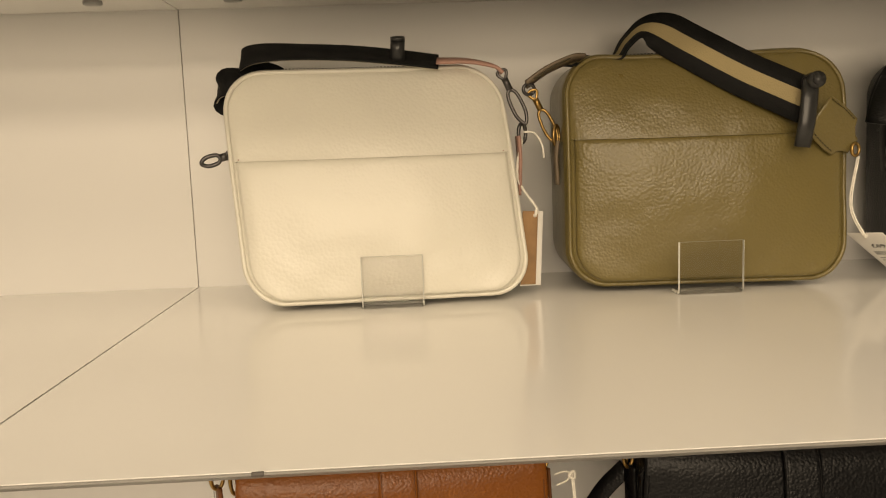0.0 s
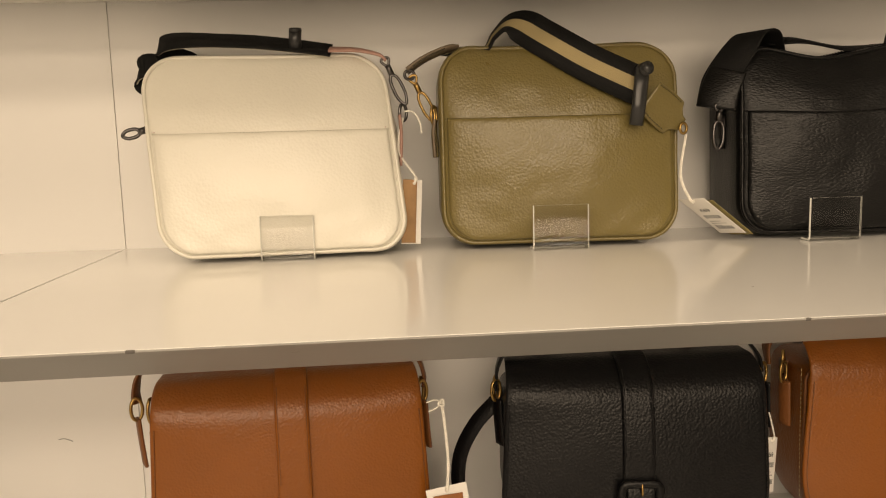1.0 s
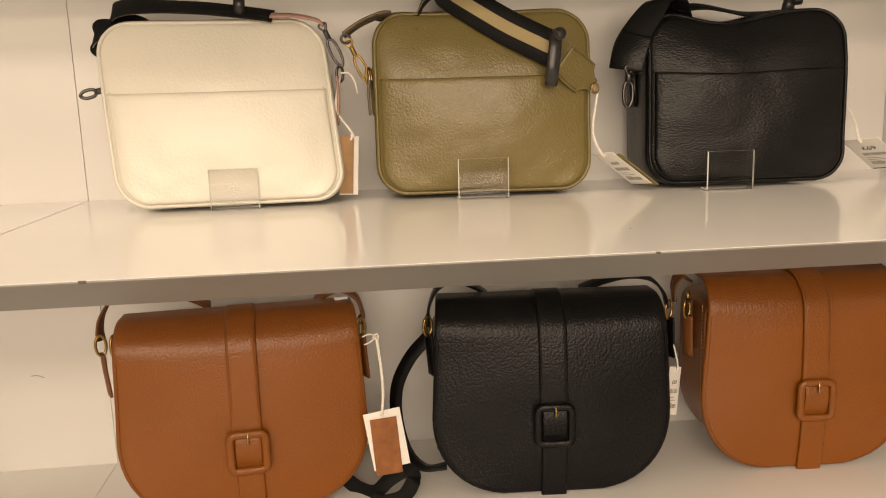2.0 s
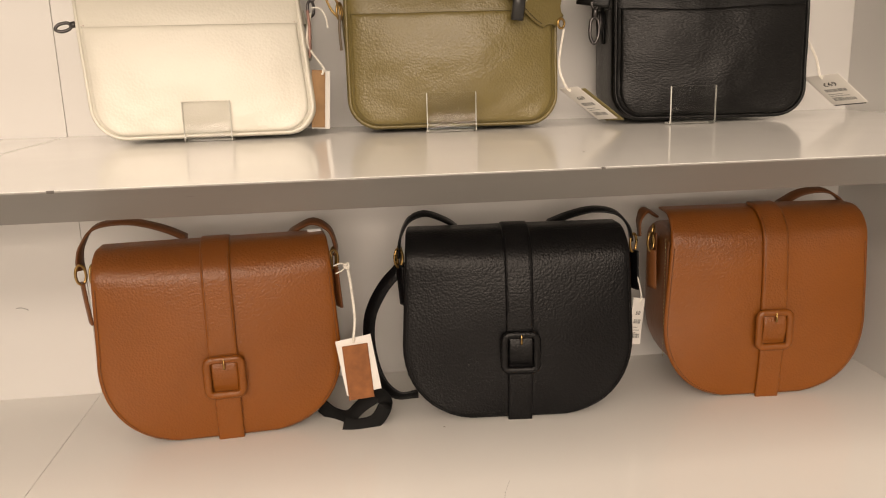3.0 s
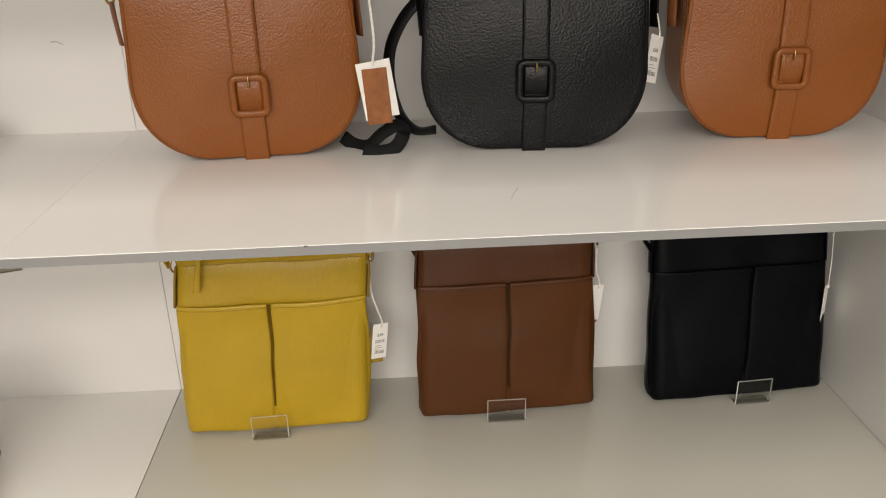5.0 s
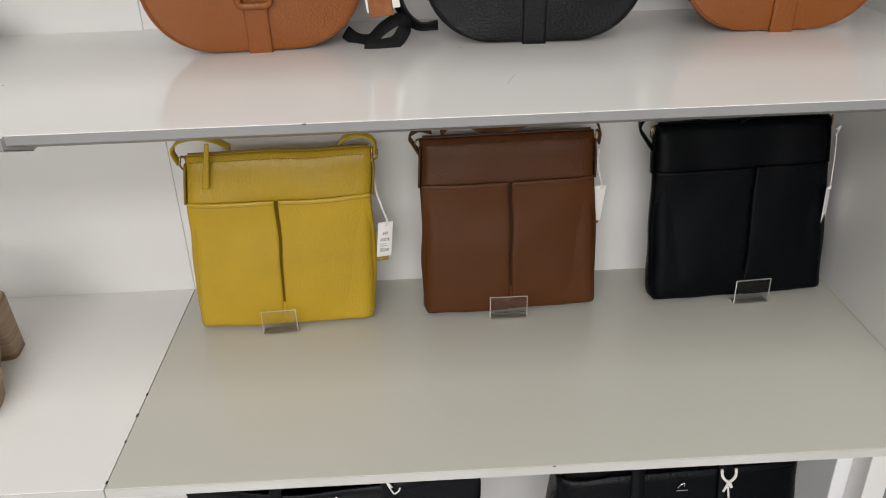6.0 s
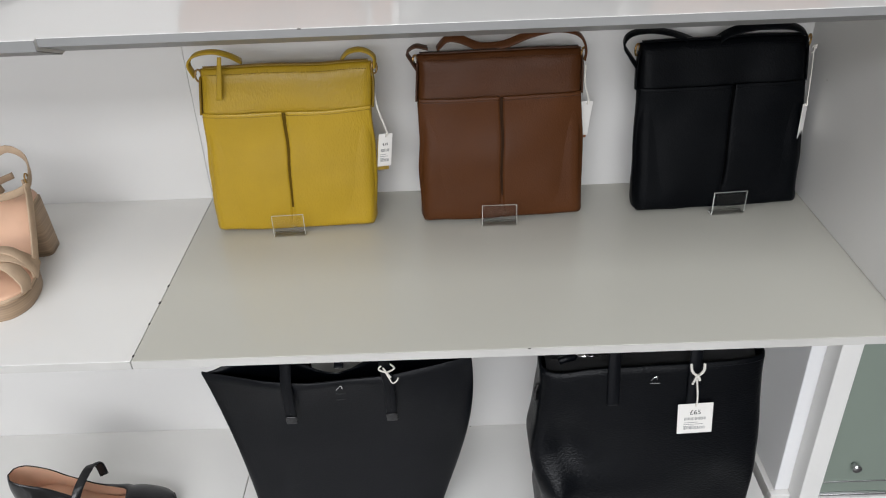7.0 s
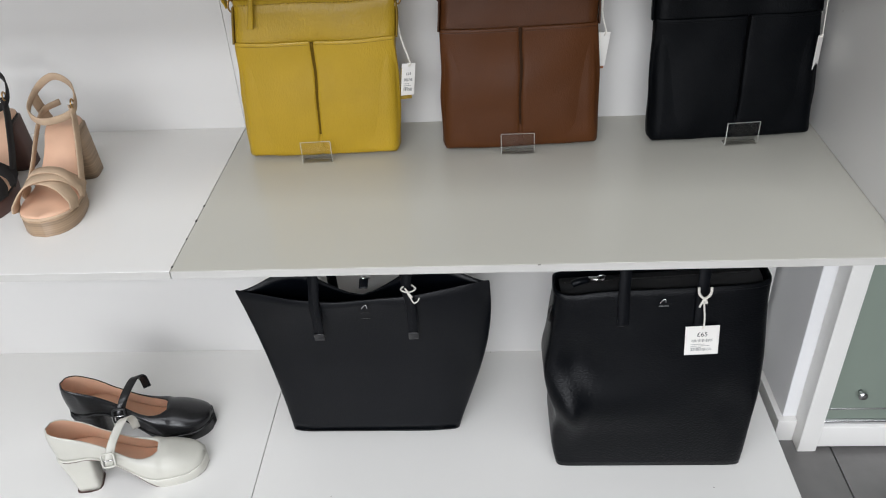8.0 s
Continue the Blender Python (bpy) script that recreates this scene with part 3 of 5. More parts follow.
# ---- upper shelf: three camera bags ----
def camera_bag(name, label, o, w, h, depth, lean, yaw, mat, seam, top_dip=0.0, puff=0.012, bulk=0.0, seed=0, skew=0.0):
    """Zipped box bag: body, slip pocket, piping, zip, end tabs. o: place of the front bottom edge's middle."""
    ob = thing(name, label, "handbag", Matrix.Translation(o), "box bags on the upper shelf")

    def warp(p):
        q = p.copy()
        front = min(1.0, max(0.0, -p.y / depth))
        u, v = min(1, abs(p.x) / (w / 2)), min(1, abs(p.z - h / 2) / (h / 2))
        puffed = puff * (1 - u ** 2.4) * (1 - v ** 2.2)
        q.y += -puffed * front + 0.4 * puffed * (1 - front)
        q.y += (0.0022 * noise.noise(Vector((p.x * 16 + seed, 3.1, p.z * 16))) + 0.0012 * noise.noise(Vector((p.x * 45, seed, p.z * 60)))) * front
        q.x += bulk * (1 - v * v) * (1 if p.x > 0 else -1) * u ** 3 * 0.006
        hi = max(0, p.z / h - 0.55) / 0.45
        q.z -= top_dip * hi * math.exp(-((p.x + 0.02) / 0.045) ** 2)
        q.z += 0.003 * hi * noise.noise(Vector((p.x * 14, p.y * 20, seed)))
        q.y += 0.014 * max(0, (p.z - 0.62 * h) / (0.38 * h)) ** 2 * front
        q.y += depth + lean * p.z
        q.x += skew * (p.z - h / 2)
        return turned(q, yaw, (0, depth / 2))

    part("body", pillow(densify(round_outline(w, h, 0.037, 0.034, 10), 0.012), (0, h / 2), depth, 0.009, 0, warp=warp, rings=12), mat, ob)
    rows = [(z, l, r) for z, l, r in u_rows(w - 0.016, seam, 0.03, n_side=12, z0=0.006)]
    part("slip_pocket", panel(rows, 0.005, warp, 26, 0.0035, -depth - 0.0012), mat, ob)
    loop = round_outline(w - 0.007, h - 0.007, 0.034, 0.031, 8)
    ring = [warp(Vector((x, -depth + 0.0015, z + 0.0035))) for x, z in densify(loop, 0.02)]
    part("piping", tube(ring, 0.0021, True, 2, 6), mat, ob)
    ring2 = [warp(Vector((x, -0.006, z + 0.0035))) for x, z in densify(loop, 0.02)]
    part("rear_piping", tube(ring2, 0.002, True, 2, 6), mat, ob)
    top = [warp(Vector((x, -depth * 0.55, h + 0.0006))) for x in [(-0.5 + k / 10) * (w - 0.08) for k in range(11)]]
    part("zip_tape", ribbon(top, 0.012, 0.002, (0, 1, 0), 3), M_WEB, ob, "black zip tape")
    part("zip_teeth", stitches([p + Vector((0, 0, 0.0012)) for p in top], 0.0032, 0.0018, 0.0011, (0, 1, 0)), M_GUN, ob)
    for s in (-1, 1):
        seam_pts = [warp(Vector((s * (w / 2 - 0.008), -depth - 0.0005, seam + 0.006))), warp(Vector((s * (w / 2 + 0.0004), -depth + 0.014, seam + 0.006))), warp(Vector((s * (w / 2 + 0.0006), -depth * 0.3, seam + 0.006)))]
        part("seam", tube(seam_pts, 0.0009), mat, ob)
        tab = [warp(Vector((s * (w / 2 + 0.001), -depth * 0.5, seam + 0.02))), warp(Vector((s * (w / 2 + 0.003), -depth * 0.5, seam))), warp(Vector((s * (w / 2 + 0.0012), -depth * 0.5, seam - 0.032)))]
        part("end_tab", ribbon(tab, 0.016, 0.003, (0, 1, 0)), mat, ob)
    return ob, warp


# white bag
o = Vector((0.181, -0.141, Z1 + 0.0035))
white_bag, wwarp = camera_bag("camera_bag", "off-white grained leather box bag with black strap", o, 0.236, 0.194, 0.082, 0.2, 2.5, M_WHITE, 0.112, seed=1, puff=0.013, skew=-0.09)
pts = local(o, [(0.078, -0.07, 1.568), (0.052, -0.075, 1.575), (0.056, -0.08, 1.588), (0.085, -0.075, 1.586), (0.098, -0.072, 1.59), (0.08, -0.074, 1.598), (0.071, -0.08, 1.607),
                (0.094, -0.085, 1.612), (0.156, -0.085, 1.61), (0.203, -0.085, 1.605), (0.238, -0.085, 1.6)])
turn_w = blend_sides((0, 0.5, 1), (0, 0.5, 1), (0, 0.6, 0.9), (0, 0.9, 0.55), (0, 0.9, 0.5))
part("strap", ribbon(pts, 0.029, 0.0018, turn_w, 8), M_WEB, white_bag, "black webbing")
part("strap_lining", ribbon([p + Vector((0, 0.0016, -0.0016)) for p in pts], 0.024, 0.001, turn_w, 8), M_WEBPALE, white_bag, "pale underside of the strap")
part("strap_toggle", merged(sweep(local(o, [(0.203, -0.09, 1.6), (0.2035, -0.09, 1.612), (0.204, -0.09, 1.619)]), flat_section(0.012, 0.008), (1, 0, 0)),
                            sweep(local(o, [(0.204, -0.09, 1.617), (0.204, -0.09, 1.621)]), circle(0.0062, 12), (1, 0, 0))), M_BLACKPLASTIC, white_bag, "black plastic strap toggle")
part("strap_tab", ribbon(local(o, [(0.236, -0.092, 1.6), (0.262, -0.094, 1.599), (0.284, -0.096, 1.594), (0.291, -0.096, 1.588)]), 0.018, 0.003, blend_sides((0, 1, 0.3), (0, 1, 0.1))), M_PINK, white_bag, "dusky pink leather strap end")
part("clasp", clasp(o, (0.29, -0.1, 1.588), (0.309, -0.103, 1.545), 0.0015, 0.005), M_GUN, white_bag, "dark metal snap hook")
part("ring", oval_ring(Vector((0.306, -0.101, 1.537)) - o, 0.0042, 0.008, 0.0016, 0.6), M_GUN, white_bag)
part("pink_tab", ribbon(local(o, [(0.3025, -0.1, 1.535), (0.3035, -0.1, 1.515), (0.302, -0.1, 1.485)]), 0.016, 0.003, (0, 1, 0)), M_PINK, white_bag, "dusky pink leather tab")
part("clasp", clasp(o, (0.06, -0.1, 1.527), (0.037, -0.104, 1.521), 0.0018, 0.0042), M_GUN, white_bag, "dark metal snap hook")
part("stitching", stitches([wwarp(Vector((-0.06 + 0.015 * k, -0.065, 0.1925 + 0.0006))) for k in range(9)], 0.0045, 0.0026, 0.0005, (0, 1, 0)), M_THREAD, white_bag)
for s in (-1, 1):
    part("contrast_stitching", stitches([wwarp(Vector((s * 0.1085, -0.0815, 0.1195))), wwarp(Vector((s * 0.1145, -0.076, 0.1197))), wwarp(Vector((s * 0.1165, -0.06, 0.1198)))], 0.003, 0.002, 0.0005, (0, 0, 1)), M_PINK, white_bag)
bag_stand(0.192, -0.1465, Z1, 0.05, 0.043)
price_tag("white card and brown board tag hanging from the white bag", (0.304, -0.112, 1.472), (0.324, -0.1, 1.47), (0.307, -0.112, 1.408), [(0.3, -0.107, 1.5), (0.305, -0.104, 1.532)], M_KRAFT, "", (-0.004, 0.0), True)
part("loose_cord", tube(local(o, [(0.307, -0.103, 1.538), (0.316, -0.105, 1.537), (0.322, -0.106, 1.527), (0.3235, -0.106, 1.516)]), 0.0009), M_CORD, white_bag, "loose end of white cord")

# olive bag
o = Vector((0.462, -0.131, Z1 + 0.0035))
olive_bag, ow = camera_bag("camera_bag", "olive green grained leather box bag, striped strap", o + Vector((0, 0.008, 0)), 0.238, 0.198, 0.1, 0.06, -3.5, M_OLIVE, 0.12, seed=4, puff=0.014)
pts = local(o, [(0.352, -0.085, 1.594), (0.37, -0.083, 1.601), (0.392, -0.085, 1.6), (0.401, -0.09, 1.612), (0.413, -0.094, 1.622), (0.427, -0.1, 1.62), (0.447, -0.112, 1.606), (0.484, -0.13, 1.581), (0.515, -0.141, 1.564), (0.535, -0.146, 1.554)])
part("strap", striped(pts, 0.037, 0.0022, blend_sides((0, 1, 0.2), (0, 1, 0.1), (0.1, 0.9, 0.35), (0.35, 0.2, 0.9), (0.45, 0.05, 0.9), (0.45, 0.0, 0.9))), [M_WEB, M_WEBTAN], olive_bag, "black webbing with a khaki stripe")
part("strap_toggle", merged(sweep(local(o, [(0.533, -0.1525, 1.572), (0.531, -0.1555, 1.556), (0.5285, -0.157, 1.537), (0.5265, -0.1545, 1.518)]), flat_section(0.0135, 0.006), (1, 0, 0.05)),
                            sweep(local(o, [(0.5345, -0.149, 1.57), (0.5352, -0.161, 1.571)]), circle(0.0066, 14), (1, 0, 0)),
                            sweep(local(o, [(0.5352, -0.161, 1.571), (0.5352, -0.163, 1.5713)]), circle(0.005, 14), (1, 0, 0))), M_BLACKPLASTIC, olive_bag, "black plastic strap toggle")
tabrows = [(-0.0, -0.0165, 0.0165), (0.006, -0.0175, 0.0175), (0.013, -0.0185, 0.0185), (0.024, -0.019, 0.019), (0.034, -0.0185, 0.0185), (0.037, -0.013, 0.0125), (0.042, -0.0085, 0.008), (0.047, -0.0075, 0.007)]


def tab_place(p):
    q = Vector((0.541 + 0.0, -0.151, 1.545)) - o
    along, across = Vector((0.8, 0.05, -0.6)).normalized(), Vector((0.6, 0.0, 0.8)).normalized()
    return q + along * p.z + across * p.x + Vector((0, p.y - 0.1 * p.z * 0, 0)) + Vector((0, 0.25 * p.z, 0))


part("strap_tab", panel(tabrows, 0.0032, tab_place, 12), M_OLIVE, olive_bag)
for s in (-1, 1):
    part("stitching", stitches([tab_place(Vector((s * 0.0145, -0.0022, 0.003))), tab_place(Vector((s * 0.016, -0.0022, 0.018))), tab_place(Vector((s * 0.0158, -0.0022, 0.033)))], 0.0035, 0.0022, 0.00045, (0, 1, 0)), M_THREAD, olive_bag)
part("rivet_ring", oval_ring(Vector((0.579, -0.14, 1.514)) - o, 0.004, 0.005, 0.0014, 0.3), M_BRASS, olive_bag)
part("strap_end", ribbon(local(o, [(0.312, -0.098, 1.578), (0.33, -0.096, 1.59), (0.352, -0.094, 1.599), (0.362, -0.09, 1.6)]), 0.014, 0.0034, blend_sides((0.15, 1, -0.35), (0.1, 1, -0.3))), M_TAUPE, olive_bag, "taupe leather strap end")
part("strap_end_seam", tube(local(o, [(0.318, -0.1045, 1.582), (0.334, -0.103, 1.592), (0.35, -0.1005, 1.599)]), 0.0007), M_THREAD, olive_bag)
part("ring", oval_ring(Vector((0.314, -0.1, 1.574)) - o, 0.005, 0.0045, 0.0015, 0.2), M_GUN, olive_bag)
part("clasp", clasp(o, (0.317, -0.1, 1.571), (0.337, -0.1, 1.528), 0.0014, 0.005), M_BRASS, olive_bag, "brass snap hook")
part("ring", oval_ring(Vector((0.337, -0.1, 1.534)) - o, 0.0042, 0.009, 0.0015, 0.8), M_BRASS, olive_bag)
part("taupe_tab", ribbon(local(o, [(0.3375, -0.1, 1.53), (0.336, -0.1, 1.515), (0.337, -0.1, 1.492)]), 0.013, 0.003, (0, 1, 0)), M_TAUPE, olive_bag, "taupe leather end tab")
bag_stand(0.4535, -0.144, Z1, 0.055, 0.044)
price_tag("white price tag with olive swatch lying beside bag", (0.58, -0.12, 1.443), (0.5935, -0.15, 1.446), (0.632, -0.098, 1.405), [(0.577, -0.13, 1.468), (0.582, -0.13, 1.508)], M_SWATCH_OLIVE, "£69", (0.006, -0.007))

# black bag
o = Vector((0.763, -0.139, Z1 + 0.0035))
black_bag, bw = camera_bag("camera_bag", "black grained leather box bag with slumped top", o + Vector((-0.003, 0.008, 0)), 0.226, 0.194, 0.098, 0.05, -5.0, M_BLACK, 0.12, top_dip=0.014, seed=9, puff=0.012)
pts = local(o, [(0.623, -0.118, 1.534), (0.63, -0.116, 1.562), (0.65, -0.11, 1.59), (0.668, -0.1, 1.608), (0.688, -0.088, 1.61), (0.7, -0.075, 1.598), (0.71, -0.06, 1.585)])
part("strap", ribbon(pts, 0.036, 0.0024, blend_sides((0.9, -0.4, 0.25), (0.75, -0.5, 0.1), (0.45, -0.9, 0), (0.3, -1, 0))), M_WEB, black_bag, "wide black webbing strap")
part("strap_end", ribbon(local(o, [(0.6225, -0.1225, 1.533), (0.627, -0.121, 1.552), (0.636, -0.118, 1.571)]), 0.038, 0.004, blend_sides((0.9, -0.4, 0.25), (0.8, -0.5, 0.15))), M_BLACK, black_bag)
pts = local(o, [(0.7, -0.07, 1.603), (0.73, -0.08, 1.603), (0.773, -0.085, 1.594), (0.8, -0.086, 1.593), (0.825, -0.088, 1.594), (0.85, -0.09, 1.59), (0.872, -0.095, 1.576), (0.88, -0.1, 1.555)])
part("strap_return", ribbon(pts, 0.03, 0.0024, blend_sides((0, 1, 0.3), (0, 1, 0.25), (0, 1, 0.5))), M_WEB, black_bag, "black webbing strap")
part("strap_toggle", merged(sweep(local(o, [(0.822, -0.095, 1.592), (0.823, -0.096, 1.602), (0.825, -0.096, 1.609)]), flat_section(0.014, 0.01), (1, 0, 0)),
                            sweep(local(o, [(0.825, -0.098, 1.606), (0.836, -0.1, 1.607)]), circle(0.0052, 12), (0, 0, 1))), M_BLACKPLASTIC, black_bag, "black plastic strap toggle")
part("clasp", clasp(o, (0.6255, -0.123, 1.535), (0.6245, -0.124, 1.492), 0.0019, 0.0055), M_GUN, black_bag, "dark metal snap hook")
part("ring", oval_ring(Vector((0.633, -0.115, 1.515)) - o, 0.005, 0.011, 0.0018, 0.9), M_GUN, black_bag)
part("ring", oval_ring(Vector((0.874, -0.1, 1.505)) - o, 0.005, 0.008, 0.0018, 0.3), M_GUN, black_bag)
part("clasp", clasp(o, (0.876, -0.1, 1.545), (0.874, -0.1, 1.502), 0.0016, 0.005), M_GUN, black_bag, "dark metal snap hook")
bag_stand(0.725, -0.155, Z1, 0.053, 0.043, -1)
price_tag("white price tag with black swatch lying beside bag", (0.874, -0.12, 1.447), (0.892, -0.16, 1.452), (0.926, -0.098, 1.412), [(0.882, -0.128, 1.47), (0.875, -0.11, 1.499)], M_SWATCH_BLACK, "£69", (-0.003, -0.006))


# ---- middle shelf: three saddle bags ----
def saddle_bag(label, o, w, h, depth, lean, yaw, mat, dark, seed, strap_x=0.0, skew=0.0, pin_z=0.1):
    """Flap-over saddle bag: gusseted body, flap that rolls over the top, belt with a covered square buckle."""
    ob = thing("saddle_bag", label, "handbag", Matrix.Translation(o), "saddle bags on the middle shelf")
    top_r = 0.032

    def bag_warp(p):
        q = p.copy()
        front = min(1.0, max(0.0, -p.y / depth))
        u, v = min(1, abs(p.x) / (w / 2)), min(1, abs(p.z - h * 0.5) / (h / 2))
        q.y -= 0.008 * front * (1 - u ** 2.2) * (1 - v ** 2)
        q.y += 0.0022 * noise.noise(Vector((p.x * 12, seed, p.z * 12)))
        q.x += skew * p.z
        q.y += depth + lean * p.z
        return turned(q, yaw, (0, depth / 2))

    def flap_warp(p):
        q = p.copy()
        zb = h - top_r
        off = p.y + depth
        if p.z > zb:
            a = (p.z - zb) / top_r
            r = top_r - off
            if a < math.pi / 2:
                q.y, q.z = -depth + top_r - r * math.cos(a), zb + r * math.sin(a)
            else:
                q.y, q.z = -depth + top_r + (p.z - zb - top_r * math.pi / 2), zb + r
        return bag_warp(q)

    loop = densify(round_outline(w - 0.012, h - 0.022, 0.018, 0.088, 12), 0.014)
    part("body", pillow([(x, z + 0.001) for x, z in loop], (0, h / 2), depth - 0.003, 0.006, 0, warp=bag_warp, rings=10), mat, ob)
    ring = [bag_warp(Vector((x, -depth + 0.007, z + 0.001))) for x, z in densify(round_outline(w - 0.011, h - 0.024, 0.018, 0.088, 10), 0.018)]
    part("piping", tube(ring, 0.0022, True, 2, 6), dark, ob)
    rows = u_rows(w, h - top_r + 0.075, 0.092, top_w=w * 0.925, n_corner=12, n_side=26, z0=0.0, flat=2.2)
    part("flap", panel(rows, 0.0042, flap_warp, 30, 0.003, -depth - 0.001), mat, ob)
    line = [(r[2] - 0.004, r[0]) for r in rows if r[0] < h - top_r]
    hem = [flap_warp(Vector((x, -depth - 0.0035, z + 0.001))) for x, z in line[2:]]
    part("hem_line", tube(hem, 0.0005, n=2, sides=4), dark, ob)
    hem = [flap_warp(Vector((-x, -depth - 0.0035, z + 0.001))) for x, z in line[2:]]
    part("hem_line", tube(hem, 0.0005, n=2, sides=4), dark, ob)
    # belt above and below the buckle
    bx, bw_ = strap_x, 0.0315
    top_len = h - top_r + 0.06
    rows = [(pin_z - 0.012 + (top_len - pin_z + 0.012) * k / 26, bx - bw_ / 2, bx + bw_ / 2) for k in range(27)]
    part("belt", panel(rows, 0.005, flap_warp, 8, 0.0018, -depth - 0.0052), mat, ob)
    for s in (-1, 1):
        part("belt_stitching", tube([flap_warp(Vector((bx + s * (bw_ / 2 - 0.0025), -depth - 0.0077, z))) for z in [pin_z + 0.025 + (top_len - pin_z - 0.06) * k / 12 for k in range(13)]], 0.0004, n=2, sides=4), dark, ob)
    rows = [(-0.004 + (pin_z - 0.02 + 0.004) * k / 8, bx - bw_ / 2 + 0.002, bx + bw_ / 2 - 0.001) for k in range(9)]
    part("belt_tail", panel(rows, 0.0046, flap_warp, 8, 0.0018, -depth - 0.0052), mat, ob)

    def arch(p):
        q = p.copy()
        s = (p.z - (pin_z - 0.042)) / 0.046
        q.y -= 0.0055 * math.sin(math.pi * min(1, max(0, s)))
        return flap_warp(q)
    rows = [(pin_z - 0.042 + 0.046 * k / 10, bx - 0.0135, bx + 0.0145) for k in range(11)]
    part("belt_loop", panel(rows, 0.003, arch, 8, 0.002, -depth - 0.0045), mat, ob)
    fr = [flap_warp(Vector((bx + x, -depth - 0.0105, pin_z - 0.044 + z))) for x, z in round_outline(0.0372, 0.0425, 0.006, 0.006, 3)]
    n = len(fr)
    rings = []
    for k, p in enumerate(fr):
        d = (fr[(k + 1) % n] - fr[k - 1]).normalized()
        nrm = Vector((0, -1, 0))
        out = d.cross(nrm).normalized()
        rings.append([p + out * u + nrm * v for u, v in flat_section(0.0085, 0.0055)])
    rows_b = rings + [rings[0]]
    buckle = part("buckle", skin(rows_b), mat, ob, "leather-covered square buckle")
    p0, p1 = arch(Vector((bx + 0.0005, -depth - 0.0085, pin_z - 0.012))), flap_warp(Vector((bx + 0.0005, -depth - 0.0115, pin_z + 0.001)))
    part("buckle_pin", tube([p0, (p0 + p1) / 2 + Vector((0, -0.0012, 0)), p1], 0.0012), M_BRASS, buckle, "small brass pin")
    # side tabs with rings
    for s in (-1, 1):
        sx = s * (w / 2 - 0.006)
        part("side_tab", ribbon([bag_warp(Vector((sx + s * 0.003, -depth * 0.45, z))) for z in (h - 0.028, h - 0.05, h - 0.09)], 0.017, 0.003, (0, 1, 0)), dark, ob)
        part("side_ring", oval_ring(bag_warp(Vector((sx + s * 0.006, -depth * 0.5, h - 0.03))), 0.005, 0.0125, 0.0017, 1.0), M_BRASS, ob, "brass strap ring")
        part("gusset_stitching", stitches([bag_warp(Vector((sx + s * 0.0006, -depth + 0.016, z))) for z in (0.05, 0.1, 0.15, h - 0.03)], 0.005, 0.003, 0.0004, (0, 1, 0)), M_THREADPALE if mat is M_TAN else M_THREAD, ob)
    return ob, bag_warp


o = Vector((0.192, -0.167, Z2 + 0.0015))
tan_bag, tw = saddle_bag("tan leather saddle bag with covered buckle, worn flap", o + Vector((-0.009, 0.009, 0)), 0.264, 0.219, 0.085, -0.02, 5.0, M_TAN, M_TANDARK, 2, 0.002, 0.0, 0.1)
part("shoulder_strap", ribbon(local(o, [(0.041, -0.118, 1.258), (0.04, -0.116, 1.27), (0.044, -0.112, 1.287), (0.06, -0.11, 1.306), (0.095, -0.105, 1.309), (0.13, -0.1, 1.299), (0.155, -0.09, 1.284)]), 0.017, 0.003, blend_sides((0.2, 1, 0), (0, 1, 0.15), (0, 1, 0.25))), M_TANDARK, tan_bag, "dark-edged leather strap")
part("shoulder_strap", ribbon(local(o, [(0.272, -0.09, 1.284), (0.3, -0.11, 1.3), (0.32, -0.118, 1.292), (0.327, -0.12, 1.272), (0.326, -0.12, 1.262)]), 0.017, 0.003, blend_sides((0, 1, 0.2), (0, 1, 0.2), (0.2, 1, 0))), M_TANDARK, tan_bag, "dark-edged leather strap")
part("packing_tissue", panel([(0.205 + 0.004 * k, 0.108 - 0.001 * k, 0.124 - 0.002 * abs(k - 2)) for k in range(6)], 0.004, lambda p: p + Vector((0.0, 0.05 + 0.004 * noise.noise(p * 90), 0)), 8), M_TISSUE, tan_bag, "white packing tissue peeping out")
price_tag("white tag with tan suede swatch on tied cord", (0.3125, -0.172, 1.177), (0.3525, -0.17, 1.18), (0.3135, -0.172, 1.11), [(0.335, -0.165, 1.2), (0.333, -0.165, 1.235), (0.33, -0.168, 1.262)], M_SWATCH, "", (0.001, -0.008), True, True, card_turn=-4)
price_band = thing("ribbon_scrap", "curled scrap of black ribbon on the shelf", "ribbon", pose(0.324, -0.14, Z2))
o = Vector((0.33, -0.16, Z2))
part("ribbon", ribbon(local(o, [(0.296, -0.14, Z2 + 0.012), (0.31, -0.15, Z2 + 0.004), (0.328, -0.165, Z2 + 0.006), (0.345, -0.165, Z2 + 0.02), (0.364, -0.165, Z2 + 0.03), (0.372, -0.17, Z2 + 0.022), (0.36, -0.18, Z2 + 0.006), (0.338, -0.185, Z2 + 0.003), (0.322, -0.182, Z2 + 0.005)]), 0.017, 0.0012, blend_sides((0.2, 0.3, 1), (0.2, 0.6, 1), (0.3, 0.6, 1), (0.1, 0.5, 1))), M_WEB, price_band)

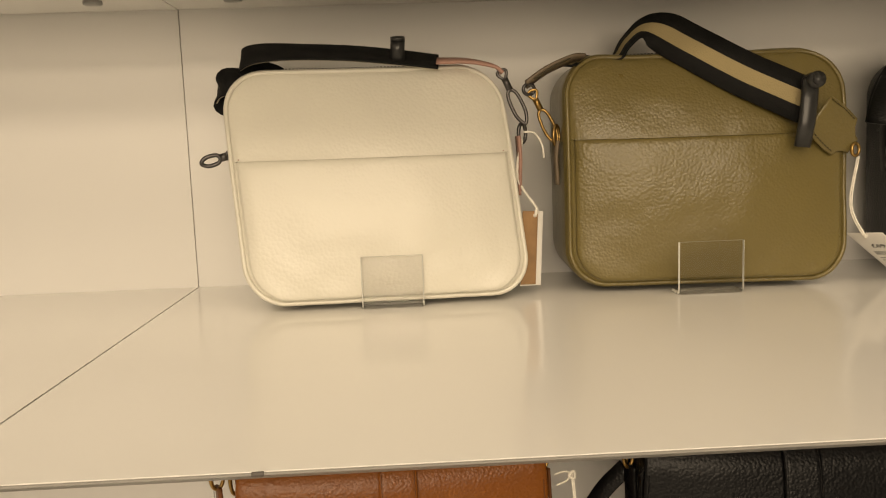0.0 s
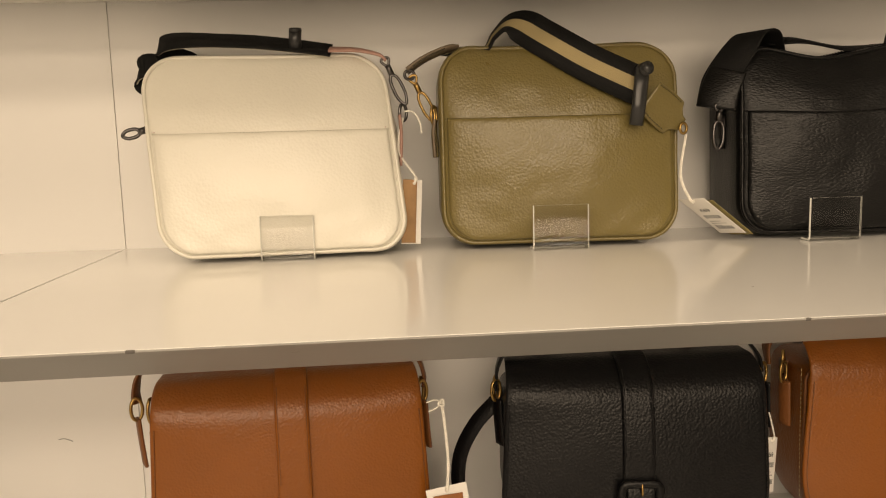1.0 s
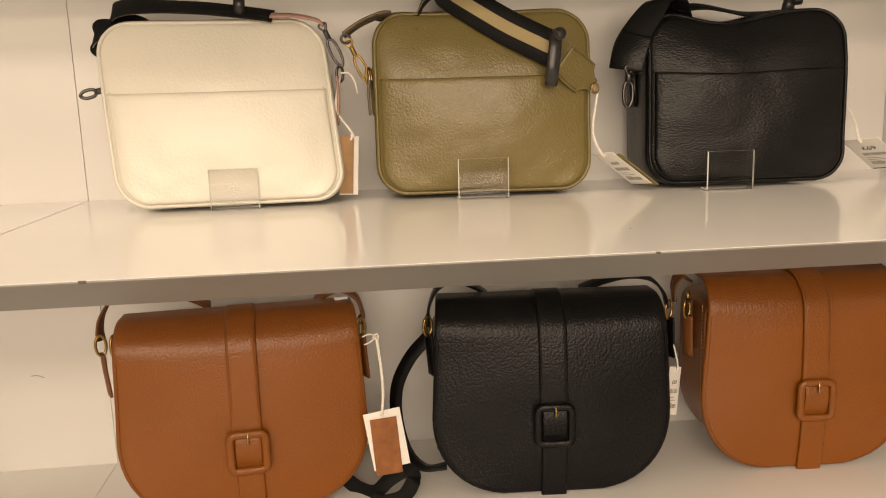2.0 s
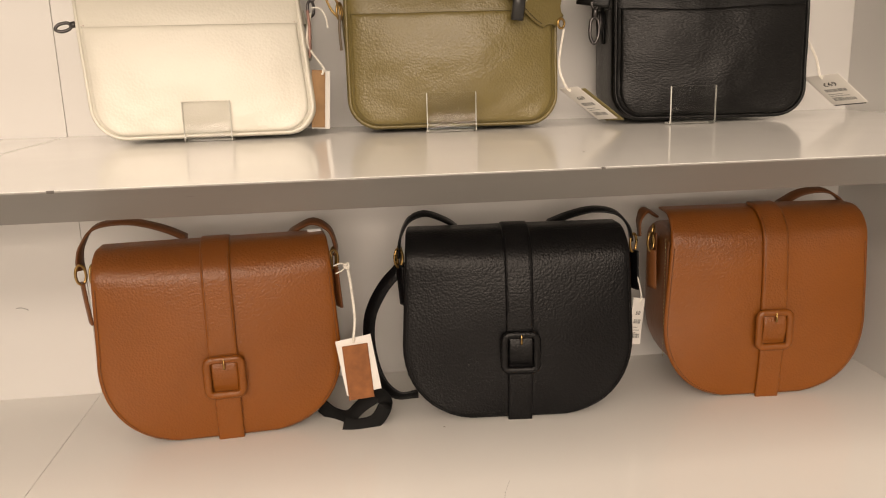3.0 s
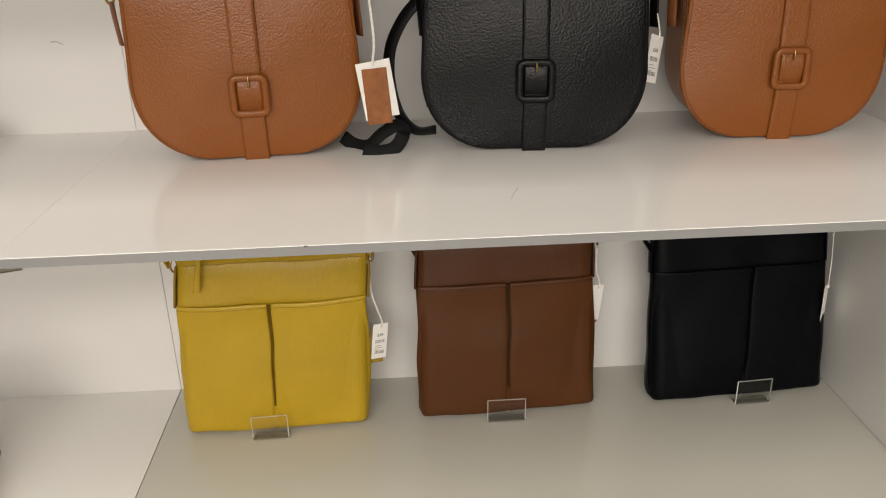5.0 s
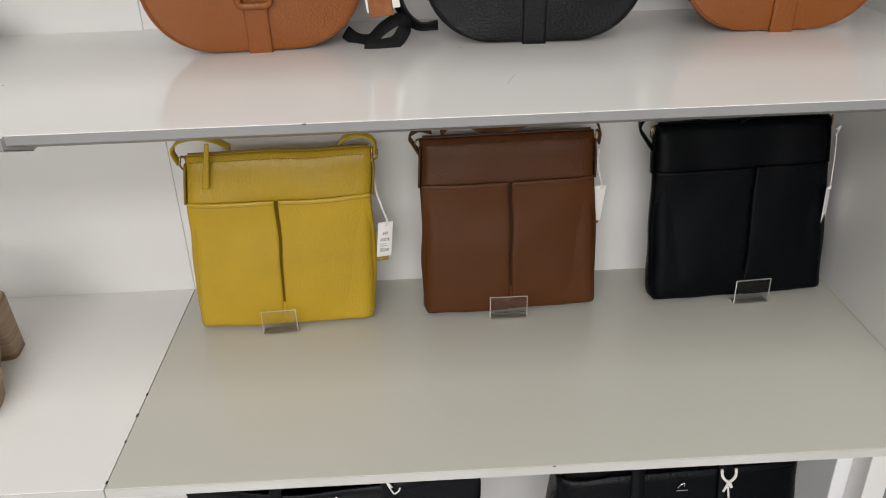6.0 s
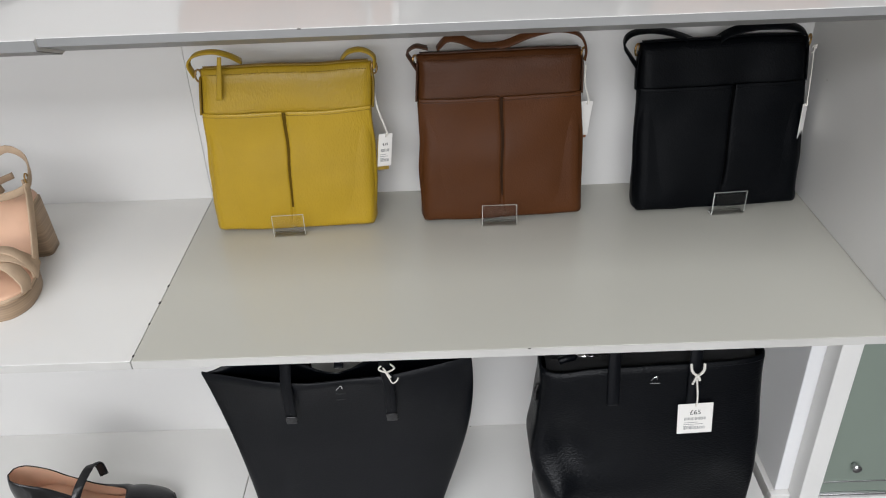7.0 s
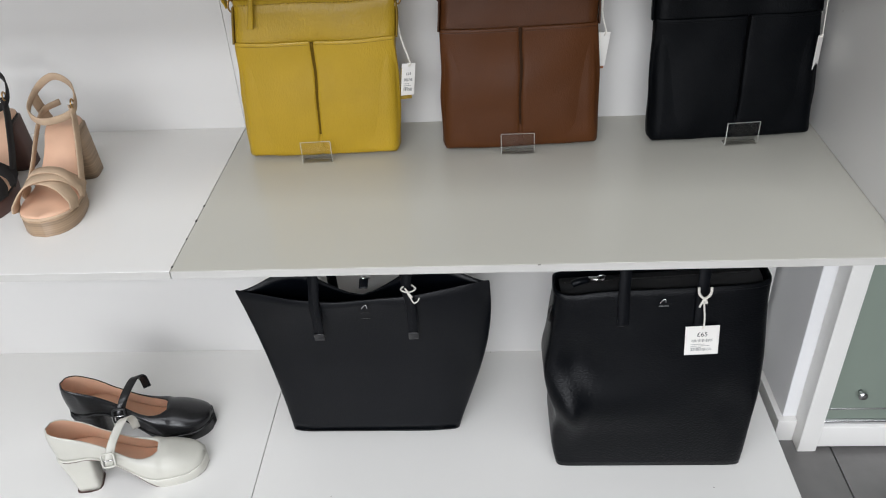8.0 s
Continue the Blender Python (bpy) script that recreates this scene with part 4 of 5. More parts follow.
o = Vector((0.525, -0.166, Z2 + 0.0015))
blk_bag, _ = saddle_bag("black pebbled leather saddle bag with covered buckle", o, 0.268, 0.217, 0.085, 0.03, -3.5, M_BLACK2, M_BLACK2, 6, 0.0, 0.0, 0.107)
part("shoulder_strap", ribbon(local(o, [(0.391, -0.115, 1.255), (0.393, -0.115, 1.278), (0.404, -0.112, 1.298), (0.424, -0.108, 1.304), (0.45, -0.095, 1.292), (0.465, -0.085, 1.28)]), 0.017, 0.003, blend_sides((0.2, 1, 0), (0, 1, 0.15), (0, 1, 0.25))), M_BLACK2, blk_bag)
part("shoulder_strap", ribbon(local(o, [(0.575, -0.085, 1.28), (0.6, -0.1, 1.293), (0.626, -0.11, 1.3), (0.651, -0.115, 1.296), (0.666, -0.118, 1.28), (0.671, -0.118, 1.262)]), 0.017, 0.003, blend_sides((0, 1, 0.25), (0, 1, 0.2), (0.2, 1, 0))), M_BLACK2, blk_bag)
part("hanging_strap", ribbon(local(o, [(0.391, -0.11, 1.24), (0.37, -0.105, 1.215), (0.354, -0.1, 1.18), (0.352, -0.1, 1.14), (0.362, -0.105, 1.1), (0.382, -0.11, 1.08), (0.408, -0.11, 1.08)]), 0.016, 0.003, blend_sides((0.7, -0.6, -0.5), (1, -0.6, 0), (1, -0.5, 0), (0.5, -0.5, 0.9))), M_BLACK2, blk_bag, "strap looping down behind the bag")
price_tag("white price tag tucked between two bags", (0.668, -0.14, 1.196), (0.688, -0.125, 1.189), (0.674, -0.14, 1.14), [(0.676, -0.125, 1.225), (0.672, -0.122, 1.25)], None, "£69")

o = Vector((0.826, -0.168, Z2 + 0.0015))
tan2_bag, _ = saddle_bag("bright tan leather saddle bag with covered buckle", o + Vector((0.004, 0.013, 0)), 0.25, 0.225, 0.092, 0.02, -2.5, M_TAN, M_TANDARK, 11, 0.004, 0.0, 0.11)
part("shoulder_strap", ribbon(local(o, [(0.878, -0.08, 1.285), (0.9, -0.095, 1.303), (0.93, -0.1, 1.305), (0.95, -0.105, 1.29), (0.957, -0.108, 1.268)]), 0.017, 0.003, blend_sides((0, 1, 0.25), (0, 1, 0.2), (0.2, 1, 0))), M_TANDARK, tan2_bag, "dark-edged leather strap")
part("shoulder_strap", ribbon(local(o, [(0.683, -0.115, 1.262), (0.684, -0.11, 1.28), (0.695, -0.1, 1.29), (0.712, -0.085, 1.283)]), 0.017, 0.003, blend_sides((0.2, 1, 0), (0, 1, 0.2))), M_TANDARK, tan2_bag, "dark-edged leather strap")


# strap rings and hanging tabs at the bag ends
for bag, dark, spots in ((tan_bag, M_TANDARK, ((0.035, 1.256), (0.315, 1.259))), (blk_bag, M_BLACK2, ((0.39, 1.256), (0.672, 1.259))), (tan2_bag, M_TANDARK, ((0.694, 1.259),))):
    for rx, rz in spots:
        q = Vector((rx, -0.122, rz)) - bag.matrix_world.translation
        part("strap_ring", oval_ring(q, 0.0055, 0.011, 0.0017, 0.5), M_BRASS, bag, "brass strap ring")
        part("ring_tab", ribbon([q + Vector((0.001, -0.001, -0.009)), q + Vector((0.002, 0.0, -0.03)), q + Vector((0.004, 0.002, -0.058))], 0.014, 0.0032, (0.55, -1, 0)), dark, bag)


# ---- lower shelf: three cross-body bags ----
def crossbody(label, o, w, h, top_w, yaw, lean, skew, mat, dark, seed, slit=0.0, slit_lean=0.03, pocket=0.205):
    """Flat zip-top bag with a two-part front pocket."""
    ob = thing("crossbody_bag", label, "handbag", Matrix.Translation(o), "cross-body bags on the lower shelf")
    th = 0.046

    def bag_warp(p):
        q = p.copy()
        v = p.z / h
        q.y = p.y * (1.05 - 0.62 * v ** 1.5)
        q.y += 0.0035 * noise.noise(Vector((p.x * 14, seed, p.z * 14)))
        q.z += 0.003 * v ** 4 * noise.noise(Vector((p.x * 12, seed * 2, 1.0)))
        q.x += 0.0026 * noise.noise(Vector((seed, p.x * 4, p.z * 18)))
        q.x += skew * p.z
        q.y += 0.024 + lean * p.z
        return turned(q, yaw)

    part("body", panel(u_rows(w, h, 0.012, top_w=top_w, n_corner=5, n_side=20, z0=0), th, bag_warp, 26, 0.012), mat, ob)

    def pocket_warp(p):
        q = p.copy()
        e = (q.y + th / 2)
        v = min(1.0, q.z / pocket)
        u = min(1, abs(q.x) / (w / 2))
        q.y = -th / 2 * (1 - 0.75 * u ** 5) * (1 - 0.25 * (1 - v) ** 6) - 0.003 * v ** 8 + e
        return bag_warp(q) + Vector((0, -0.0045 * v ** 4, 0))

    for s in (-1, 1):
        rows = []
        for k in range(17):
            z = 0.004 + (pocket - 0.004) * k / 16
            half = (w + (top_w - w) * z / h) / 2 - 0.0015 + 0.004 * math.sin(math.pi * min(1, z / pocket))
            if z < 0.014:
                half -= 0.007 * (1 - z / 0.014) ** 2
            mid = slit + slit_lean * (pocket - z)
            gap = 0.0013 + 0.0011 * (z / pocket) ** 2
            rows.append((z, -half, mid - gap) if s < 0 else (z, mid + gap, half))
        part("front_pocket", panel(rows, 0.0055, pocket_warp, 16, 0.004, -th / 2 - 0.001), mat, ob)
        hem = [pocket_warp(Vector((r[1] + (r[2] - r[1]) * k / 8, -th / 2 - 0.0042, pocket - 0.006))) for r in rows[-1:] for k in range(9)]
        part("pocket_hem", tube(hem, 0.0004, n=2, sides=4), dark, ob)
    # dark ribbon along the gap paints in the shade of the open slit
    inner = M_SLIT_YELLOW if mat is M_YELLOW else (M_SLIT_BLACK if mat is M_NAVY else M_SLIT)
    part("slit_shade", ribbon([pocket_warp(Vector((slit + slit_lean * (pocket - z), -th / 2 - 0.0006, z))) for z in [0.012 + (pocket - 0.014) * k / 12 for k in range(13)]], 0.009, 0.0016, (1, 0, 0), 2), inner, ob)
    top = [bag_warp(Vector(((-0.5 + k / 10) * (top_w - 0.01), -0.001, h + 0.001))) for k in range(11)]
    part("zip_tape", ribbon(top, 0.008, 0.0024, (0, 1, 0), 3), dark, ob)
    part("zip_teeth", stitches([p + Vector((0, 0, 0.0014)) for p in top], 0.003, 0.0017, 0.0011, (0, 1, 0)), M_BRASS if mat is M_YELLOW else M_GUN, ob)
    part("stitching", stitches([bag_warp(Vector(((-0.5 + k / 10) * (top_w - 0.012), -th / 2 + 0.001, h - 0.008))) + Vector((0, -0.0006, 0)) for k in range(11)], 0.0045, 0.0028, 0.0005, (0, 0, 1)), dark, ob)
    for s in (-1, 1):
        sx = s * (top_w / 2 + 0.0005)
        part("side_tab", ribbon([bag_warp(Vector((sx, -0.004, h - 0.012))), bag_warp(Vector((sx + s * 0.002, -0.004, h - 0.035))), bag_warp(Vector((sx + s * 0.003, -0.004, h - 0.07)))], 0.012, 0.003, (0, 1, 0)), dark, ob)
        part("side_ring", oval_ring(bag_warp(Vector((sx + s * 0.003, -0.004, h - 0.01))), 0.005, 0.009, 0.0016, 0.7), M_BRASS, ob, "small brass strap ring")
    return ob, bag_warp


M_YELLOWDARK = leather("ochre_edge_leather", (0.25, 0.16, 0.012), 0.5, 420, 0.25)
M_BROWNDARK = leather("dark_brown_edge_leather", (0.06, 0.024, 0.01), 0.5, 420, 0.25)
o = Vector((0.166, -0.131, Z3 + 0.002))
yel, yw = crossbody("mustard yellow grained leather cross-body bag", o + Vector((0.003, 0, 0)), 0.264, 0.27, 0.253, 1.5, 0.0, 0.055, M_YELLOW, M_YELLOWDARK, 3, -0.004, 0.008)
part("shoulder_strap", ribbon(local(o, [(0.043, -0.105, 0.905), (0.038, -0.108, 0.925), (0.05, -0.108, 0.938), (0.075, -0.105, 0.941), (0.098, -0.1, 0.933), (0.112, -0.09, 0.92)]), 0.013, 0.003, blend_sides((0.2, 1, 0), (0, 1, 0.2), (0, 1, 0.3))), M_YELLOW, yel)
part("shoulder_strap", ribbon(local(o, [(0.262, -0.09, 0.918), (0.275, -0.1, 0.932), (0.295, -0.108, 0.937), (0.312, -0.11, 0.928), (0.313, -0.108, 0.91)]), 0.013, 0.003, blend_sides((0, 1, 0.3), (0, 1, 0.2), (0.2, 1, 0))), M_YELLOW, yel)
part("zip_pull", panel([(-0.062 + 0.0065 * k, -0.005 + 0.0002 * k, 0.005 - 0.0002 * k) for k in range(11)], 0.0028, lambda p: Vector((0.0915 + p.x - 0.18 * p.z * -1, -0.132 + p.y, 0.938 + p.z)) - o, 4), M_YELLOW, yel, "leather zip pull")
bag_stand(0.1605, -0.1475, Z3, 0.051, 0.04, 3)
price_tag("white price tag with yellow swatch on white cord", (0.313, -0.105, 0.801), (0.334, -0.095, 0.798), (0.316, -0.105, 0.747), [(0.312, -0.1, 0.85), (0.311, -0.104, 0.9)], M_SWATCH_YELLOW, "£69", (-0.002, -0.008), False, True)

o = Vector((0.507, -0.117, Z3 + 0.002))
bro, _ = crossbody("brown smooth leather cross-body bag, strap crossed over top", o + Vector((-0.001, -0.004, 0)), 0.264, 0.268, 0.25, 3.0, 0.1, 0.0, M_BROWN, M_BROWNDARK, 5, 0.001, -0.012)
part("shoulder_strap", ribbon(local(o, [(0.378, -0.075, 0.895), (0.37, -0.078, 0.91), (0.365, -0.078, 0.922), (0.378, -0.075, 0.93), (0.395, -0.07, 0.925)]), 0.013, 0.003, blend_sides((0.2, 1, 0), (0, 1, 0.2))), M_BROWNDARK, bro)
part("shoulder_strap", ribbon(local(o, [(0.41, -0.06, 0.92), (0.425, -0.065, 0.936), (0.445, -0.065, 0.935), (0.475, -0.062, 0.922), (0.51, -0.062, 0.923), (0.55, -0.065, 0.938), (0.59, -0.07, 0.946), (0.622, -0.075, 0.939), (0.634, -0.077, 0.92), (0.634, -0.077, 0.9)]), 0.014, 0.003, blend_sides((0, 1, 0.6), (0, 0.7, 0.9), (0, 0.8, 0.8), (0, 1, 0.2), (0.2, 1, 0))), M_BROWN, bro)
bag_stand(0.4995, -0.137, Z3, 0.056, 0.039)
price_tag("plain white price tag hanging behind a bag", (0.632, -0.07, 0.829), (0.653, -0.062, 0.826), (0.632, -0.07, 0.772), [(0.636, -0.07, 0.86), (0.635, -0.075, 0.89)], M_SWATCH, "", (0.0, -0.006))

o = Vector((0.868, -0.107, Z3 + 0.002))
nav, _ = crossbody("black soft leather cross-body bag leaning in corner", o + Vector((-0.009, -0.004, 0)), 0.275, 0.27, 0.262, 3.2, 0.12, -0.035, M_NAVY, M_NAVY, 8, 0.014, -0.05)
part("shoulder_strap", ribbon(local(o, [(0.722, -0.07, 0.885), (0.71, -0.072, 0.902), (0.7, -0.074, 0.92), (0.71, -0.07, 0.934), (0.74, -0.065, 0.937), (0.775, -0.06, 0.93), (0.81, -0.05, 0.915)]), 0.016, 0.003, blend_sides((0.4, 1, 0), (0, 1, 0.2), (0, 1, 0.5))), M_NAVY, nav)
part("shoulder_strap", ribbon(local(o, [(0.845, -0.05, 0.912), (0.865, -0.058, 0.928), (0.9, -0.065, 0.938), (0.945, -0.07, 0.938), (0.972, -0.07, 0.926), (0.976, -0.07, 0.905)]), 0.018, 0.003, blend_sides((0, 1, 0.6), (0, 1, 0.6), (0.2, 1, 0))), M_NAVY, nav)
bag_stand(0.8715, -0.1265, Z3, 0.055, 0.042, 4)
price_tag("white price tag hanging beside the black bag", (0.978, -0.083, 0.815), (0.992, -0.068, 0.814), (0.981, -0.083, 0.757), [(0.983, -0.078, 0.86), (0.98, -0.075, 0.905)], None, "", (0, 0), False, True)


# ---- plinth: two totes ----
def super_ring(a, b, z, power, n=64):
    out = []
    for k in range(n):
        t = 2 * math.pi * k / n
        c, s = math.cos(t), math.sin(t)
        out.append(Vector((a * math.copysign(abs(c) ** (2 / power), c), b * math.copysign(abs(s) ** (2 / power), s), z)))
    return out


o = Vector((0.2105, -0.185, Z4))
tote = thing("tote_bag", "smooth black leather open tote with flared sides", "handbag", Matrix.Translation(o + Vector((0.005, -0.003, 0))), "tote bags on the plinth")


def tote_skin(grow):
    rings = []
    for k in range(19):
        v = k / 18
        b = 0.06 - 0.034 * v
        pw = 12 - 9.6 * v ** 0.6
        ring = []
        for p in super_ring(1.0, b - grow, 0, pw, 96):
            u = p.x
            a = 0.168 + (0.064 * math.sin(math.pi / 2 * v) ** 1.1 + 0.009 * math.sin(math.pi * v) if u > 0 else 0.057 * v ** 0.95)
            p.x = u * (a - grow)
            pinch = (1 - abs(u) ** 3 * 0.9 * v)
            y = p.y * pinch
            lip = 0.014 * v ** 6 * (u * u - 0.55) if p.y < 0 else v ** 6 * (0.026 * math.cos(u * 5.2) * (1 - u * u) * (-1) + 0.016 * (1 - abs(abs(u) - 0.62) * 2.2))
            y += (0.012 * noise.noise(Vector((p.x * 9, 2.0, v * 2.2))) - 0.02 * v * math.exp(-(u / 0.4) ** 2) * (1 if p.y < 0 else -0.4) * -1 * math.sin(math.pi * v)) * (1 - abs(u) ** 6)
            ring.append(Vector((p.x, y - 0.03 * v ** 1.4, 0.003 + grow * 0.5 + (0.336 + 0.006 * u) * v + lip)))
        rings.append(ring)
    return rings


outer, inner = tote_skin(0.0), tote_skin(0.0026)
tb = skin(outer + inner[::-1], cap=(True, True))
part("body", tb, M_TOTE, tote)
part("base_seam", tube([Vector((p.x, p.y - 0.0004, 0.006)) for p in outer[0] if p.y < -0.05][4:-4:3], 0.001, n=2, sides=5), M_TOTE, tote)
for hx0, hx1, lean in ((0.134, 0.139, 0.0), (0.3045, 0.301, 0.0)):
    patch = local(o, [(hx0 + (0.0005), -0.252, 0.348), (hx0, -0.251, 0.38), (hx0 - 0.001, -0.2475, 0.42), (hx1 - 0.003, -0.243, 0.455), (hx1, -0.235, 0.5), (hx1 + (0.02 if hx0 < 0.2 else -0.02), -0.225, 0.56), (0.22, -0.22, 0.6)])
    part("handle", ribbon(patch, 0.0185, 0.004, (1, 0, 0)), M_TOTE, tote, "rolled black leather handle")
    part("handle_patch", ribbon(local(o, [(hx0 + 0.0005, -0.2545, 0.344), (hx0, -0.254, 0.359)]), 0.0195, 0.0035, (1, 0, 0)), M_BLACKSHOE, tote)
    part("stitching", stitches(local(o, [(hx0 + 0.0005, -0.2548, 0.36), (hx0, -0.2535, 0.39), (hx0 - 0.001, -0.2505, 0.425)]), 0.004, 0.0026, 0.0005, (1, 0, 0)), M_BLACKSHOE, tote)
for hx in (0.15, 0.285):
    part("handle", ribbon(local(o, [(hx, -0.155, 0.38), (hx, -0.16, 0.43), (hx + (0.006 if hx < 0.2 else -0.006), -0.165, 0.48), (hx + (0.03 if hx < 0.2 else -0.03), -0.17, 0.56), (0.22, -0.17, 0.59)]), 0.0185, 0.004, (1, 0, 0)), M_TOTE, tote, "rolled black leather handle")
part("packing_tissue", panel([(0.345 + 0.01 * k, -0.075 + 0.006 * k, 0.085 - 0.007 * k) for k in range(6)], 0.012, lambda p: p + Vector((0, 0.012 + 0.012 * noise.noise(p * 30), 0.008 * noise.noise(p * 22))), 20), M_TISSUE, tote, "crumpled white packing tissue")
part("closure_tab", ribbon(local(o, [(0.221, -0.195, 0.437), (0.221, -0.215, 0.45), (0.221, -0.232, 0.443)]), 0.016, 0.003, (1, 0, 0)), M_TOTE, tote)
part("closure_stud", sweep(local(o, [(0.221, -0.214, 0.4525), (0.221, -0.2145, 0.456)]), circle(0.005, 14), (1, 0, 0)), M_SILVER, tote, "silver magnetic stud")
em = [(0.216, 0.409), (0.2195, 0.4145), (0.2245, 0.417), (0.2255, 0.41)]
front_y = -0.2475
part("emblem", tube(local(o, [(x, front_y, z) for x, z in em]), 0.001), M_SILVER, tote, "small silver emblem")
part("embossed_lines", merged(*[ribbon(local(o, [(0.214, front_y, z), (0.229, front_y, z)]), 0.0016, 0.001, (0, 0, 1)) for z in (0.4, 0.387)]), M_BLACKSHOE, tote)
part("knotted_ribbon", merged(tube(local(o, [(0.289, -0.249, 0.452), (0.302, -0.254, 0.449), (0.315, -0.249, 0.453), (0.302, -0.24, 0.456)]), 0.0015, True),
                              tube(local(o, [(0.3, -0.255, 0.451), (0.305, -0.257, 0.441), (0.311, -0.258, 0.429), (0.318, -0.258, 0.433), (0.321, -0.257, 0.439)]), 0.0013),
                              tube(local(o, [(0.297, -0.254, 0.458), (0.303, -0.256, 0.449), (0.309, -0.257, 0.44)]), 0.0016)), M_CORD, tote, "knotted white ribbon")


o = Vector((0.7305, -0.268, Z4))
tall = thing("tote_bag", "tall slouchy black grained leather zip tote", "handbag", Matrix.Translation(o), "tote bags on the plinth")


def tall_skin(grow):
    rings = []
    for k in range(33):
        v = k / 32
        a = 0.174 + 0.01 * math.sin(math.pi * min(1, v * 1.1)) + 0.003 * v
        b = 0.07 - 0.03 * v ** 1.4
        pw = 16 - 11 * v ** 0.7
        ring = []
        for p in super_ring(a - grow, b - grow, 0, pw, 120):
            u = p.x / a
            x, y = p.x, p.y
            dent = math.exp(-((u + 0.72) / 0.22) ** 2 - ((v - 0.62) / 0.16) ** 2) - 0.9 * math.exp(-((u + 0.8) / 0.16) ** 2 - ((v - 0.38) / 0.12) ** 2)
            if p.y < 0:
                y += 0.02 * dent
                y -= 0.012 * math.sin(math.pi * v) * (1 - u * u)
            fold = max(0, -u - 0.6) / 0.4
            x += fold * (0.013 * math.exp(-((v - 0.3) / 0.1) ** 2) - 0.006 * math.exp(-((v - 0.55) / 0.1) ** 2) + 0.008 * (1 - v) ** 8)
            y += 0.011 * noise.noise(Vector((p.x * 10, 5 + p.y * 5, v * 4))) * math.sin(math.pi * min(1, v * 1.05))
            z = 0.003 + grow * 0.5 + 0.386 * v
            z += 0.006 * v ** 8 * u - 0.004 * v ** 8 * math.exp(-((u + 0.85) / 0.2) ** 2) * 2
            ring.append(Vector((x, y + 0.006 * v, z)))
        rings.append(ring)
    return rings


outer, inner = tall_skin(0.0), tall_skin(0.0035)
part("body", skin(outer + inner[:20:-1], cap=(True, False)), leather("black_grained_leather", (0.0018, 0.0023, 0.0034), 0.31, 280, 0.42, (0.75, 1, 1.5), spec=0.14), tall)
part("top_closure", panel([(-0.03 + 0.006 * k, -0.165, 0.166) for k in range(11)], 0.003, lambda p: Vector((p.x, 0.012 + p.z, 0.378 + p.y - 12 * p.z * p.z + 0.01 * (p.x / 0.17))), 20), M_INSIDE, tall, "black zip-top gusset")
part("zip_teeth", stitches([Vector((-0.155 + 0.031 * k, 0.012, 0.3805 + 0.01 * (-0.155 + 0.031 * k) / 0.17)) for k in range(11)], 0.004, 0.0024, 0.0014, (0, 1, 0)), M_GUN, tall)
part("zip_puller", merged(sweep([Vector((-0.118, 0.002, 0.387)), Vector((-0.104, 0.0, 0.388)), Vector((-0.1, 0.0, 0.389))], flat_section(0.01, 0.006), (0, 1, 0)), oval_ring((-0.097, -0.002, 0.392), 0.006, 0.005, 0.0015)), M_SILVER, tall, "bright zip puller")
part("zip_tassel", tube([Vector((-0.145, -0.004, 0.381)), Vector((-0.135, -0.004, 0.386)), Vector((-0.12, 0.0, 0.386))], 0.006), M_TOTE, tall)
part("lip_seam", tube([p + Vector((0, -0.0006, -0.006)) for p in outer[-1] if p.y < 0.005][::4], 0.0009, n=2, sides=5), M_TOTE, tall)


def front_at(x, z):
    """Front surface of the tall tote."""
    k = min(32, max(0, round((z - 0.003) / 0.386 * 32)))
    return min((p for p in outer[k] if p.y < 0.01), key=lambda p: abs(p.x - x)).y


for hx in (-0.0645, 0.0605):
    path = [Vector((hx, front_at(hx, z) - 0.0035, z)) for z in (0.326, 0.345, 0.37, 0.398)] + [Vector((hx + 0.001, -0.03, 0.432)), Vector((hx * 0.93, -0.02, 0.49)), Vector((hx * 0.6, -0.012, 0.535)), Vector((0, -0.01, 0.545))]
    part("handle", ribbon(path, 0.019, 0.0042, (1, 0, 0)), M_TOTE, tall, "black leather handle")
    part("handle", ribbon([Vector((hx, 0.045, 0.37)), Vector((hx, 0.045, 0.42)), Vector((hx * 0.93, 0.04, 0.49)), Vector((hx * 0.6, 0.035, 0.53)), Vector((0, 0.033, 0.54))], 0.019, 0.0042, (1, 0, 0)), M_TOTE, tall, "black leather handle")
fy = front_at(0, 0.37) - 0.0012
part("emblem", tube([Vector((-0.006, fy, 0.366)), Vector((-0.0025, fy, 0.3715)), Vector((0.0025, fy, 0.374)), Vector((0.0035, fy, 0.368))], 0.001), M_SILVER, tall, "small silver emblem")
part("embossed_line", ribbon([Vector((-0.007, fy + 0.0004, 0.36)), Vector((0.009, fy + 0.0004, 0.36))], 0.0014, 0.0008, (0, 0, 1)), M_GREYINK, tall)
part("side_stud", tube([Vector((-0.1775, -0.005, 0.335)), Vector((-0.181, -0.007, 0.325)), Vector((-0.182, -0.007, 0.305))], 0.003), M_GUN, tall)
part("knotted_ribbon", merged(tube([Vector((0.051, -0.046, 0.402)), Vector((0.0525, -0.05, 0.391)), Vector((0.061, -0.052, 0.384)), Vector((0.07, -0.05, 0.391)), Vector((0.0715, -0.046, 0.402))], 0.0022),
                              tube([Vector((0.061, -0.052, 0.386)), Vector((0.057, -0.055, 0.378)), Vector((0.054, -0.055, 0.369))], 0.0018),
                              tube([Vector((0.061, -0.053, 0.386)), Vector((0.064, -0.056, 0.377))], 0.0024)), M_CORD, tall, "knotted white ribbon")
ty = -0.32
